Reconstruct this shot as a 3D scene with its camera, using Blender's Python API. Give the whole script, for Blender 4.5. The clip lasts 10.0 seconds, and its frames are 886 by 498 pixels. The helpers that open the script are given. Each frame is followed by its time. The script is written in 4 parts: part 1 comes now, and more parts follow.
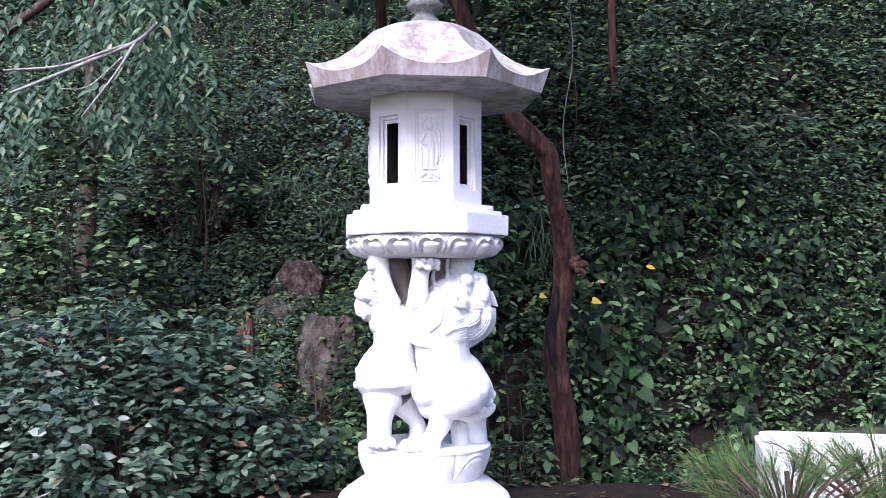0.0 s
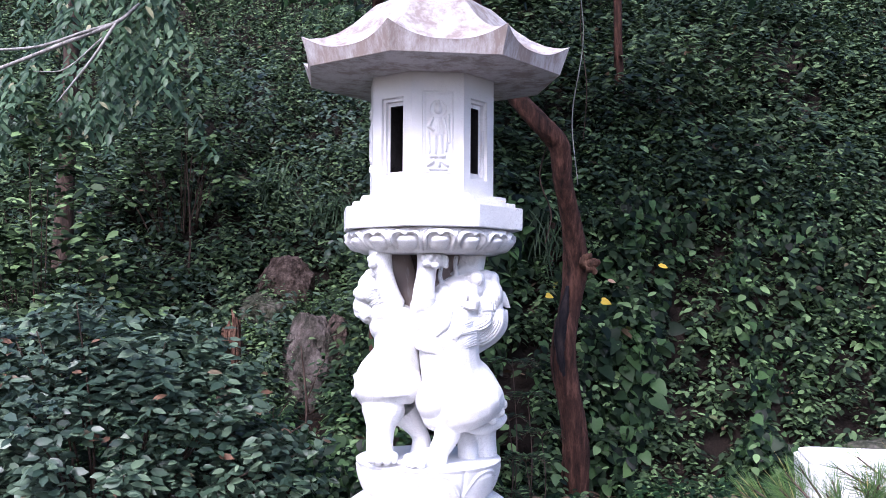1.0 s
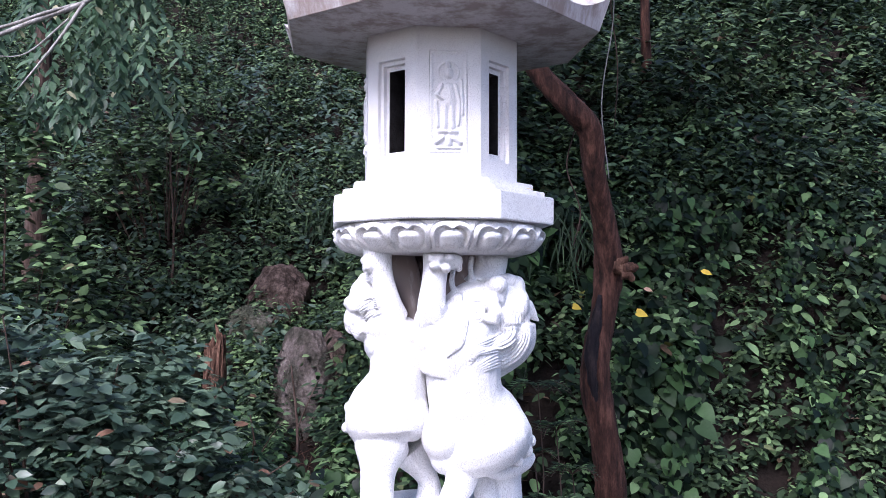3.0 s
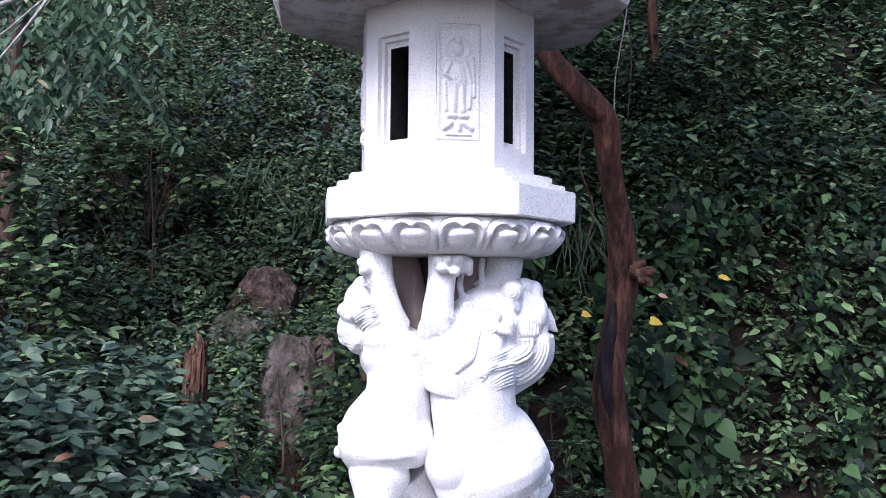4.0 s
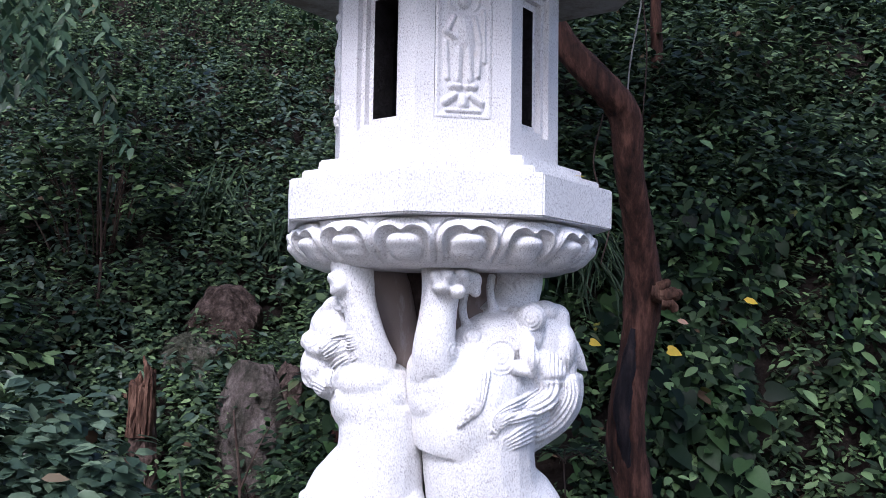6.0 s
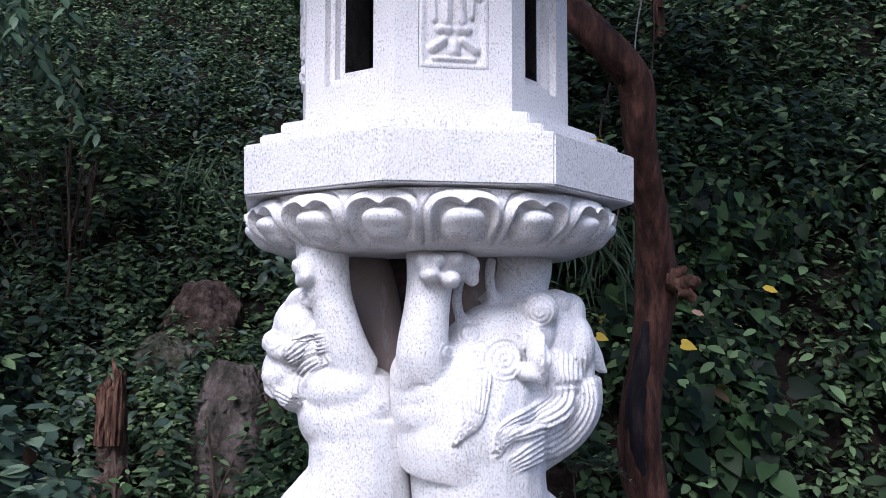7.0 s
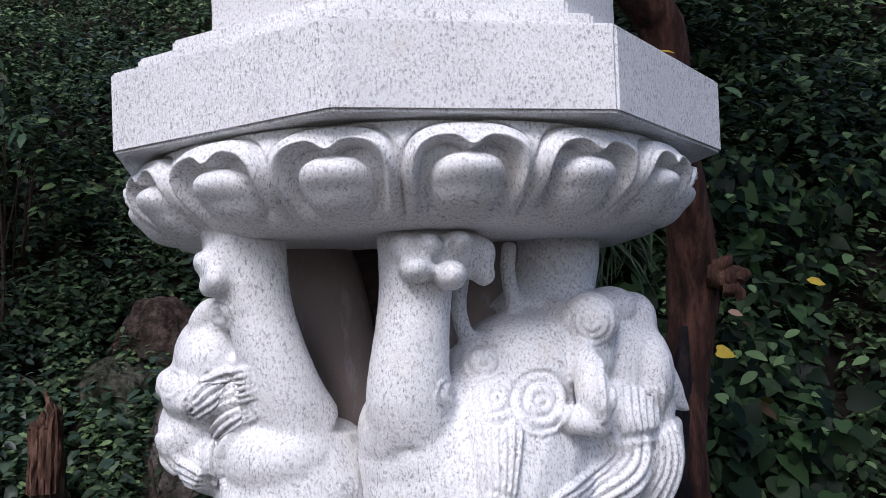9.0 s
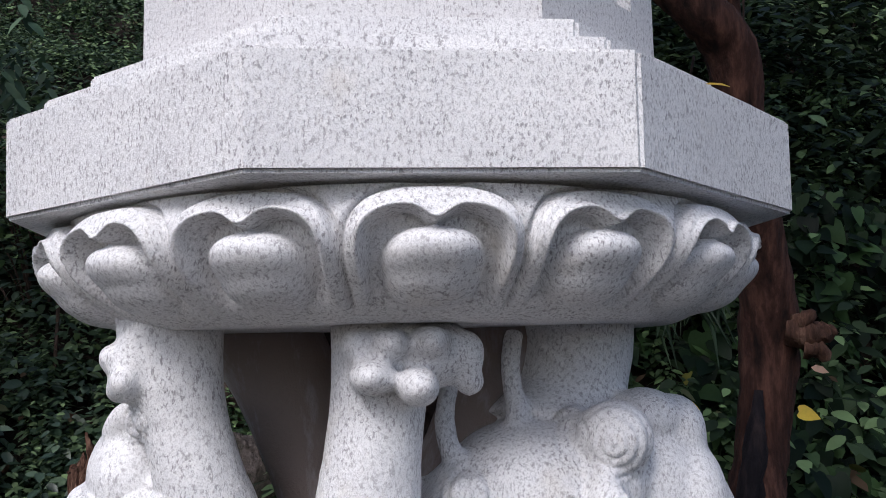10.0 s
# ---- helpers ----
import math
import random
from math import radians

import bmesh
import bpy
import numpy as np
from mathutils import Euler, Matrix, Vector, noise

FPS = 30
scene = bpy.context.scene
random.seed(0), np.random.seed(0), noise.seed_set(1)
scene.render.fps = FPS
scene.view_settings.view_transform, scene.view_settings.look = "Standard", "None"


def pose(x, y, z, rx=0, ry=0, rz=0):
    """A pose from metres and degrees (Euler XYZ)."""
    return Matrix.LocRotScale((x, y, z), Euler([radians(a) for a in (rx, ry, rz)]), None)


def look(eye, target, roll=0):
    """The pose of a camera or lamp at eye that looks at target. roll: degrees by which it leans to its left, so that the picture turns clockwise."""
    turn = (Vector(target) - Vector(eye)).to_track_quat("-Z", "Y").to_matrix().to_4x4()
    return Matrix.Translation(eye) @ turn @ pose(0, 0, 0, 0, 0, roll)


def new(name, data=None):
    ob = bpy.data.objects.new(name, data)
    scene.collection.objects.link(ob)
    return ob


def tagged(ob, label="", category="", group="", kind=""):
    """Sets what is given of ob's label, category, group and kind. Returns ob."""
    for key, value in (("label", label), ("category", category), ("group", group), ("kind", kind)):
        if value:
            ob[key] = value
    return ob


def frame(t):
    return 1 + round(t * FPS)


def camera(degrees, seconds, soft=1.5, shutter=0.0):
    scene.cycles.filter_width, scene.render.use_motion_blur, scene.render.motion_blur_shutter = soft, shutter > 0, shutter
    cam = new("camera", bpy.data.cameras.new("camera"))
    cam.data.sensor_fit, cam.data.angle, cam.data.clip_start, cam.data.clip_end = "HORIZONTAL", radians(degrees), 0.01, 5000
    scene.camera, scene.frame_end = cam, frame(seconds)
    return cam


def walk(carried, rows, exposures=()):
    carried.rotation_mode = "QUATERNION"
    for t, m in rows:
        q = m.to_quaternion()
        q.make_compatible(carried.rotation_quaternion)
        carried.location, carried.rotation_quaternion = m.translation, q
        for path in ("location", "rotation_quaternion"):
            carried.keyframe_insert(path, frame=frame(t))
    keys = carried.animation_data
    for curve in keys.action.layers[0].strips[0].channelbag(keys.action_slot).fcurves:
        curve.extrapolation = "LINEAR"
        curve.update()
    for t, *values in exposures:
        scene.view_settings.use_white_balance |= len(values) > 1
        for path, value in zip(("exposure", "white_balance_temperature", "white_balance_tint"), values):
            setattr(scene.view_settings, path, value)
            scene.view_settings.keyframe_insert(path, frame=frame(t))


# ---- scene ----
cam = camera(50.0, 10.0, soft=0.7)
PATH = [
    (0, (-0.505, -5.575, 1.25), (-0.286, -3.589, 1.337), 0.0),
    (0.5, (-0.531, -5.354, 1.248), (-0.299, -3.369, 1.335), 0.0),
    (1, (-0.576, -5.085, 1.263), (-0.324, -3.103, 1.344), 0.4),
    (1.5, (-0.567, -4.847, 1.258), (-0.315, -2.865, 1.339), 0.5),
    (2, (-0.51, -4.568, 1.246), (-0.27, -2.585, 1.337), 0.4),
    (2.5, (-0.469, -4.354, 1.237), (-0.241, -2.37, 1.341), 0.1),
    (4, (-0.493, -3.642, 1.256), (-0.229, -1.662, 1.373), 0.5),
    (4.5, (-0.444, -3.459, 1.238), (-0.188, -1.48, 1.371), 0.3),
    (5, (-0.428, -3.256, 1.248), (-0.164, -1.279, 1.393), 0.4),
    (6.5, (-0.464, -2.579, 1.29), (-0.121, -0.615, 1.452), 0.8),
    (7, (-0.374, -2.357, 1.285), (-0.036, -0.391, 1.434), 0.1),
    (7.5, (-0.328, -2.171, 1.26), (0.011, -0.205, 1.405), -0.2),
    (8, (-0.334, -1.958, 1.276), (0.032, 0.002, 1.428), -0.7),
    (8.3, (-0.341, -1.844, 1.283), (0.045, 0.112, 1.434), -1.1),
    (8.5, (-0.333, -1.772, 1.297), (0.061, 0.184, 1.439), -1.2),
    (9, (-0.258, -1.567, 1.303), (0.123, 0.389, 1.469), -2.1),
    (9.2, (-0.207, -1.547, 1.328), (0.119, 0.421, 1.478), -1.4),
    (9.5, (-0.163, -1.486, 1.358), (0.13, 0.486, 1.516), -0.6),
    (10, (-0.087, -1.285, 1.402), (0.132, 0.69, 1.625), -1.3),
]
EXPOSURES = [(0.0, 1.62, 5800, 24), (2.5, 1.55, 5800, 23), (4.5, 1.33, 5800, 21), (6.5, 0.92, 5800, 19), (7.0, 0.80, 5800, 19), (8.0, 0.54, 5850, 18), (9.0, 0.42, 6000, 16), (10.0, 0.36, 6200, 14)]
walk(cam, [(t, look(eye, target, roll)) for t, eye, target, roll in PATH], EXPOSURES)

# ---- world and light ----
world = bpy.data.worlds.new("world")
scene.world = world
world.use_nodes = True
wn = world.node_tree
sky = wn.nodes.new("ShaderNodeTexSky")
sky.sky_type = 'NISHITA'
sky.sun_disc = False
sky.sun_elevation, sky.sun_rotation = radians(47), radians(210)
sky.air_density, sky.dust_density, sky.ozone_density = 1.0, 3.0, 1.0
wn.links.new(sky.outputs[0], wn.nodes["Background"].inputs[0])
wn.nodes["Background"].inputs[1].default_value = 0.115
sun = new("sun", bpy.data.lights.new("sun", 'SUN'))
sun.data.energy, sun.data.angle, sun.data.color = 1.9, radians(28), (1.0, 0.98, 0.97)
sun.matrix_world = look((-3.8, -6.6, 9.2), (0, 0, 1))


# ---- materials ----
def material(name, rough=0.7, spec=0.5):
    m = bpy.data.materials.new(name)
    m.use_nodes = True
    b = m.node_tree.nodes["Principled BSDF"]
    b.inputs["Roughness"].default_value = rough
    b.inputs["Specular IOR Level"].default_value = spec
    return m, m.node_tree, b


def node(nt, kind, **values):
    n = nt.nodes.new(kind)
    for k, v in values.items():
        n.inputs[k.replace("_", " ")].default_value = v
    return n


def ramp(nt, src, stops):
    r = nt.nodes.new("ShaderNodeValToRGB")
    e = r.color_ramp.elements
    while len(e) < len(stops):
        e.new(0.5)
    for el, (p, c) in zip(e, stops):
        el.position, el.color = p, (*c, 1)
    nt.links.new(src, r.inputs[0])
    return r.outputs[0]


def mixed(nt, fac, a, b, how='MIX'):
    n = nt.nodes.new("ShaderNodeMix")
    n.data_type, n.blend_type = 'RGBA', how
    for sock, v in ((n.inputs[0], fac), (n.inputs[6], a), (n.inputs[7], b)):
        if isinstance(v, (int, float)):
            sock.default_value = v
        elif isinstance(v, tuple):
            sock.default_value = (*v, 1)
        else:
            nt.links.new(v, sock)
    return n.outputs[2]


def texture_place(nt, scale=(1, 1, 1)):
    tc = nt.nodes.new("ShaderNodeTexCoord")
    mp = nt.nodes.new("ShaderNodeMapping")
    mp.inputs["Scale"].default_value = scale
    nt.links.new(tc.outputs["Object"], mp.inputs[0])
    return mp.outputs[0]


def noise_of(nt, at, scale, detail=4, rough=0.6):
    n = node(nt, "ShaderNodeTexNoise", Scale=scale, Detail=detail, Roughness=rough)
    nt.links.new(at, n.inputs["Vector"])
    return n.outputs["Fac"]


def bump(nt, b, height, strength, distance):
    n = node(nt, "ShaderNodeBump", Strength=strength, Distance=distance)
    nt.links.new(height, n.inputs["Height"])
    nt.links.new(n.outputs[0], b.inputs["Normal"])


def granite(name, weathered):
    """White granite with dark mica grains; weathered: streaks of grime and lichen."""
    m, nt, b = material(name, 0.62, 0.35)
    at = texture_place(nt)
    streak = texture_place(nt, (1, 1, 0.55))
    c = ramp(nt, noise_of(nt, at, 6, 5), [(0.3, (0.70, 0.70, 0.71)), (0.7, (0.86, 0.86, 0.86))])
    grain = noise_of(nt, streak, 270, 3, 0.75)
    patchy = ramp(nt, noise_of(nt, at, 16, 5), [(0.34, (0.5, 0.5, 0.5)), (0.62, (1, 1, 1))])
    c = mixed(nt, mixed(nt, 1.0, ramp(nt, grain, [(0.515, (0, 0, 0)), (0.62, (1, 1, 1))]), patchy, 'MULTIPLY'), c, (0.27, 0.26, 0.27))
    fine = noise_of(nt, at, 720, 2, 0.7)
    c = mixed(nt, ramp(nt, fine, [(0.47, (0, 0, 0)), (0.64, (0.6, 0.6, 0.6))]), c, (0.40, 0.39, 0.40))
    pale = noise_of(nt, at, 240, 2, 0.5)
    c = mixed(nt, ramp(nt, pale, [(0.5, (0, 0, 0)), (0.7, (0.5, 0.5, 0.5))]), c, (0.88, 0.88, 0.88))
    warm = noise_of(nt, at, 9, 3)
    c = mixed(nt, ramp(nt, warm, [(0.62, (0, 0, 0)), (0.8, (0.35, 0.35, 0.35))]), c, (0.62, 0.55, 0.44))
    lichen = noise_of(nt, texture_place(nt, (1, 1, 0.35)), 4.5, 5)
    c = mixed(nt, ramp(nt, lichen, [(0.64, (0, 0, 0)), (0.78, (0.4, 0.4, 0.4))]), c, (0.40, 0.40, 0.26))
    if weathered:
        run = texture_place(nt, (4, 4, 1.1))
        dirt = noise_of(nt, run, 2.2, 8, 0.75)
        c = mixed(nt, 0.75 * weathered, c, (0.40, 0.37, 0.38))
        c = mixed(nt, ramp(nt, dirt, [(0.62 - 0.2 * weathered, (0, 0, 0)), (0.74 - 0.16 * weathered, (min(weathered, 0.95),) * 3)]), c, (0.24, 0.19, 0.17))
    nt.links.new(c, b.inputs["Base Color"])
    rough = node(nt, "ShaderNodeMath")
    rough.operation = 'ADD'
    nt.links.new(grain, rough.inputs[0])
    nt.links.new(noise_of(nt, at, 110, 5, 0.65), rough.inputs[1])
    bump(nt, b, rough.outputs[0], 0.4, 0.004)
    return m


def leafy(name, dark, light, rough=0.45, odd=None, spec=0.4, odd_from=0.955):
    m, nt, b = material(name, rough, spec)
    geo = nt.nodes.new("ShaderNodeNewGeometry")
    at = texture_place(nt)
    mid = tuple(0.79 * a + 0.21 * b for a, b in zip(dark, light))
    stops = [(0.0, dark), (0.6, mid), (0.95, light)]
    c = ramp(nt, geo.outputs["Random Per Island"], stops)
    c = mixed(nt, ramp(nt, noise_of(nt, at, 1.3, 3), [(0.35, (0, 0, 0)), (0.7, (0.55, 0.55, 0.55))]), c, mixed(nt, 1.0, c, (1.45, 1.5, 1.2), 'MULTIPLY'))
    c = mixed(nt, ramp(nt, noise_of(nt, at, 60, 3), [(0.4, (0, 0, 0)), (0.8, (0.4, 0.4, 0.4))]), c, mixed(nt, 1.0, c, (0.6, 0.65, 0.6), 'MULTIPLY'))
    if odd:
        c = mixed(nt, ramp(nt, geo.outputs["Random Per Island"], [(odd_from, (0, 0, 0)), (odd_from + 0.005, (1, 1, 1))]), c, odd)
    nt.links.new(c, b.inputs["Base Color"])
    tr = nt.nodes.new("ShaderNodeBsdfTranslucent")
    nt.links.new(c, tr.inputs[0])
    mx = nt.nodes.new("ShaderNodeMixShader")
    mx.inputs[0].default_value = 0.22
    nt.links.new(b.outputs[0], mx.inputs[1])
    nt.links.new(tr.outputs[0], mx.inputs[2])
    nt.links.new(mx.outputs[0], nt.nodes["Material Output"].inputs[0])
    return m


def barky(name, dark, mid, light, stretch=(9, 9, 1.6), scale=3.0):
    m, nt, b = material(name, 0.85, 0.25)
    at = texture_place(nt, stretch)
    n = noise_of(nt, at, scale, 7, 0.65)
    c = ramp(nt, n, [(0.32, dark), (0.5, mid), (0.68, light)])
    fine = noise_of(nt, texture_place(nt, (1, 1, 0.4)), 90, 3)
    c = mixed(nt, ramp(nt, fine, [(0.4, (0, 0, 0)), (0.75, (0.6, 0.6, 0.6))]), c, mixed(nt, 1.0, c, (0.5, 0.5, 0.5), 'MULTIPLY'))
    nt.links.new(c, b.inputs["Base Color"])
    bump(nt, b, n, 0.8, 0.02)
    return m


def soil(name, stops, scale=5.0):
    m, nt, b = material(name, 0.95, 0.15)
    at = texture_place(nt)
    n = noise_of(nt, at, scale, 9, 0.7)
    c = ramp(nt, n, stops)
    f = noise_of(nt, at, 45, 5, 0.7)
    c = mixed(nt, ramp(nt, f, [(0.35, (0, 0, 0)), (0.7, (0.8, 0.8, 0.8))]), c, mixed(nt, 1.0, c, (0.45, 0.42, 0.4), 'MULTIPLY'))
    nt.links.new(c, b.inputs["Base Color"])
    bump(nt, b, f, 0.9, 0.03)
    return m


STONE = granite("granite", 0)
STONE_BODY = granite("granite_streaked", 0.22)
STONE_ROOF = granite("granite_weathered", 0.9)
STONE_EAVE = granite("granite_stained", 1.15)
FINIAL = soil("mossy_stone", [(0.3, (0.16, 0.19, 0.17)), (0.7, (0.42, 0.43, 0.41))], 8)
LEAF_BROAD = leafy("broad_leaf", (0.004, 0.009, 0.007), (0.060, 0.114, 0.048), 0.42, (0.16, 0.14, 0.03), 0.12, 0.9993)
LEAF_HILL = leafy("hill_leaf", (0.009, 0.018, 0.012), (0.185, 0.285, 0.135), 0.5, (0.08, 0.055, 0.035), 0.14, 0.985)
LEAF_SHRUB = leafy("shrub_leaf", (0.026, 0.050, 0.038), (0.125, 0.18, 0.125), 0.4, (0.16, 0.09, 0.06), 0.5, 0.985)
LEAF_PALE = leafy("pale_leaf", (0.035, 0.075, 0.045), (0.12, 0.19, 0.12), 0.45, (0.32, 0.32, 0.20), 0.4, 0.97)
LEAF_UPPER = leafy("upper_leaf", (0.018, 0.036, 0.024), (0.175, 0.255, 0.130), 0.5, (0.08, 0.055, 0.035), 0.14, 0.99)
# darker copy of upper_leaf, with the upper bank's shade put into its colour
LEAF_UPPER_SHADED = leafy("upper_leaf_shaded", (0.009, 0.020, 0.013), (0.120, 0.180, 0.090), 0.5, (0.08, 0.055, 0.035), 0.14, 0.99)
LEAF_DARK = leafy("dark_leaf", (0.006, 0.018, 0.010), (0.022, 0.055, 0.022), 0.5, None, 0.15)
NEEDLE = leafy("needle", (0.05, 0.11, 0.035), (0.14, 0.23, 0.07), 0.5, (0.35, 0.30, 0.12), 0.4, 0.93)
GRASS = leafy("grass_blade", (0.03, 0.06, 0.035), (0.08, 0.13, 0.07), 0.5)
DEAD = leafy("dead_leaf", (0.07, 0.045, 0.032), (0.20, 0.13, 0.09), 0.8)
YELLOW = leafy("yellow_leaf", (0.55, 0.38, 0.04), (0.65, 0.48, 0.08), 0.6)
PINKISH = leafy("withered_leaf", (0.42, 0.26, 0.20), (0.5, 0.32, 0.25), 0.7)
BARK_RED = barky("red_bark", (0.010, 0.005, 0.004), (0.050, 0.021, 0.015), (0.135, 0.062, 0.044))
BARK_DARK = barky("dark_bark", (0.02, 0.014, 0.012), (0.07, 0.045, 0.036), (0.14, 0.10, 0.085))
SCAR = barky("rotten_bark", (0.004, 0.003, 0.005), (0.012, 0.009, 0.012), (0.035, 0.024, 0.024))
BARK_GREY = barky("grey_bark", (0.16, 0.15, 0.14), (0.3, 0.29, 0.28), (0.48, 0.47, 0.46))
SPLINTER = barky("splintered_wood", (0.022, 0.011, 0.008), (0.085, 0.042, 0.028), (0.21, 0.12, 0.085), (6, 6, 1.0), 5)
# brown stain, taken darker to stand for the shaded gap
STAIN_SHADED = soil("stained_shaded_stone", [(0.3, (0.055, 0.040, 0.040)), (0.7, (0.17, 0.13, 0.125))], 7)
EARTH = soil("earth", [(0.3, (0.008, 0.007, 0.006)), (0.7, (0.034, 0.024, 0.020))])
RED_EARTH = soil("red_earth", [(0.3, (0.022, 0.016, 0.013)), (0.47, (0.070, 0.050, 0.043)), (0.66, (0.20, 0.15, 0.135))], 12)
ROCK = soil("rock", [(0.3, (0.025, 0.027, 0.020)), (0.43, (0.065, 0.061, 0.050)), (0.52, (0.13, 0.110, 0.102)), (0.70, (0.29, 0.25, 0.24))], 4.5)


# ---- helpers for meshes ----
def mesh_of(name, verts, faces, mat, smooth=False):
    me = bpy.data.meshes.new(name)
    me.from_pydata([tuple(v) for v in verts], [], [tuple(f) for f in faces])
    me.materials.append(mat)
    if smooth:
        me.polygons.foreach_set("use_smooth", [True] * len(me.polygons))
    me.update()
    return me


def piece(name, verts, faces, mat, parent=None, label="", smooth=False):
    ob = new(name, mesh_of(name, verts, faces, mat, smooth))
    ob.parent = parent
    if label:
        ob["label"] = label
    return ob


def part(name, bm, mat, parent=None, label="", smooth=False):
    me = bpy.data.meshes.new(name)
    bmesh.ops.recalc_face_normals(bm, faces=bm.faces)
    for f in bm.faces:
        f.smooth = smooth
    bm.to_mesh(me)
    bm.free()
    me.materials.append(mat)
    ob = new(name, me)
    ob.parent = parent
    if label:
        ob["label"] = label
    return ob


def empty(name, label, category, at=(0, 0, 0), group=""):
    ob = new(name)
    ob.location = at
    return tagged(ob, label, category, group)


def octagon(apothem, z):
    r = apothem / math.cos(math.pi / 8)
    pts = [(r * math.sin(math.pi / 8 + k * math.pi / 4), -r * math.cos(math.pi / 8 + k * math.pi / 4)) for k in range(8)]
    return [(0.005 + x * (1.008 if abs(x) > abs(y) else 0.955), y, z) for x, y in pts]


def octagon_block(rings, bevel):
    """A closed block from octagons (apothem, z), its sharp edges rounded."""
    bm = bmesh.new()
    loops = [[bm.verts.new(p) for p in octagon(a, z)] for a, z in rings]
    for lo, hi in zip(loops, loops[1:]):
        for k in range(8):
            bm.faces.new((lo[k], lo[(k + 1) % 8], hi[(k + 1) % 8], hi[k]))
    bm.faces.new(loops[0][::-1])
    bm.faces.new(loops[-1])
    if bevel:
        bmesh.ops.bevel(bm, geom=bm.edges[:], offset=bevel, segments=2, affect='EDGES')
    return bm


def lathe(profile, n=64):
    """A solid of revolution from (r, z) points, closed at both ends."""
    verts, faces = [], []
    for r, z in profile:
        for k in range(n):
            a = 2 * math.pi * k / n
            verts.append((r * math.sin(a), -r * math.cos(a), z))
    for j in range(len(profile) - 1):
        for k in range(n):
            faces.append((j * n + k, j * n + (k + 1) % n, (j + 1) * n + (k + 1) % n, (j + 1) * n + k))
    faces.append(tuple(range(n))[::-1])
    faces.append(tuple((len(profile) - 1) * n + k for k in range(n)))
    return verts, faces


def spline(points, n):
    """n points along a Catmull-Rom curve through rows (x, y, z, radius)."""
    p = np.array(points, float)
    p = np.vstack([2 * p[0] - p[1], p, 2 * p[-1] - p[-2]])
    out = []
    for s in np.linspace(0, len(points) - 1 - 1e-6, n):
        i = int(s)
        t = s - i
        a, b, c, d = p[i:i + 4]
        out.append(0.5 * (2 * b + (c - a) * t + (2 * a - 5 * b + 4 * c - d) * t * t + (3 * b - a - 3 * c + d) * t ** 3))
    return np.array(out)


def tube(points, n=24, sides=10, rough=0.0, seed=0):
    """A tapered, slightly uneven limb through rows (x, y, z, radius): verts and faces."""
    c = spline(points, n)
    rng = np.random.RandomState(seed)
    verts, faces = [], []
    up = np.array((0.31, 0.95, 0.05))
    for i in range(n):
        d = c[min(i + 1, n - 1), :3] - c[max(i - 1, 0), :3]
        d = d / (np.linalg.norm(d) + 1e-9)
        u = np.cross(d, up)
        u /= np.linalg.norm(u) + 1e-9
        w = np.cross(d, u)
        up = -np.cross(d, u) if abs(np.dot(d, up)) > 0.9 else up
        for k in range(sides):
            a = 2 * math.pi * k / sides
            q = c[i, :3] + max(c[i, 3], 0.0005) * (u * math.cos(a) + w * math.sin(a)) * (1 + rough * (rng.rand() - 0.5))
            verts.append(tuple(q))
    for i in range(n - 1):
        for k in range(sides):
            faces.append((i * sides + k, i * sides + (k + 1) % sides, (i + 1) * sides + (k + 1) % sides, (i + 1) * sides + k))
    faces.append(tuple(range(sides))[::-1])
    faces.append(tuple((n - 1) * sides + k for k in range(sides)))
    return verts, faces


def joined(parts):
    verts, faces = [], []
    for v, f in parts:
        o = len(verts)
        verts += [tuple(q) for q in v]
        faces += [tuple(i + o for i in q) for q in f]
    return verts, faces


# leaf outlines: x across, y along, z up; a folded blade
def blade(width, droop, fold, heart=False, fine=False):
    if heart:
        rows = [(0.0, 0.0), (-0.09, 0.46), (-0.03, 0.82), (0.22, 1.0), (0.52, 0.78), (0.80, 0.36), (1.0, 0.0)]
        spine = (0.0, 0.03, 0.12, 0.28, 0.55, 0.82, 1.0)
    elif fine:
        rows = [(0.0, 0.02), (0.10, 0.52), (0.28, 0.92), (0.50, 1.0), (0.74, 0.70), (0.90, 0.30), (1.0, 0.0)]
        spine = tuple(r[0] for r in rows)
    else:
        rows = [(0.0, 0.03), (0.24, 0.86), (0.62, 0.90), (1.0, 0.0)]
        spine = tuple(r[0] for r in rows)
    v = [(0, y, -droop * max(y, 0) ** 2) for y in spine]
    n = len(rows)
    for sgn in (-1, 1):
        for y, w in rows[1:-1]:
            v.append((sgn * w * width / 2, y, fold * w - droop * max(y, 0) ** 2))
    f = []
    for side in (0, 1):
        o = n + side * (n - 2)
        left = [0] + [o + k for k in range(n - 2)] + [n - 1]
        for k in range(1, n - 2):
            q = (k, k + 1, left[k + 1], left[k])
            f.append(q if side else q[::-1])
        f.append((0, 1, left[1], 0) if side else (0, left[1], 1, 0))
        f.append((n - 2, n - 1, left[n - 2], n - 2) if side else (n - 2, left[n - 2], n - 1, n - 2))
    tri = [q[:3] for q in f if q[0] == q[3]]
    quad = [q for q in f if q[0] != q[3]]
    return np.array(v, float), quad, tri


OVAL = blade(0.52, 0.16, 0.05)
OVAL_FINE = blade(0.56, 0.18, 0.05, fine=True)
HEART = blade(0.82, 0.22, 0.05, True)
NARROW = blade(0.26, 0.25, 0.04)


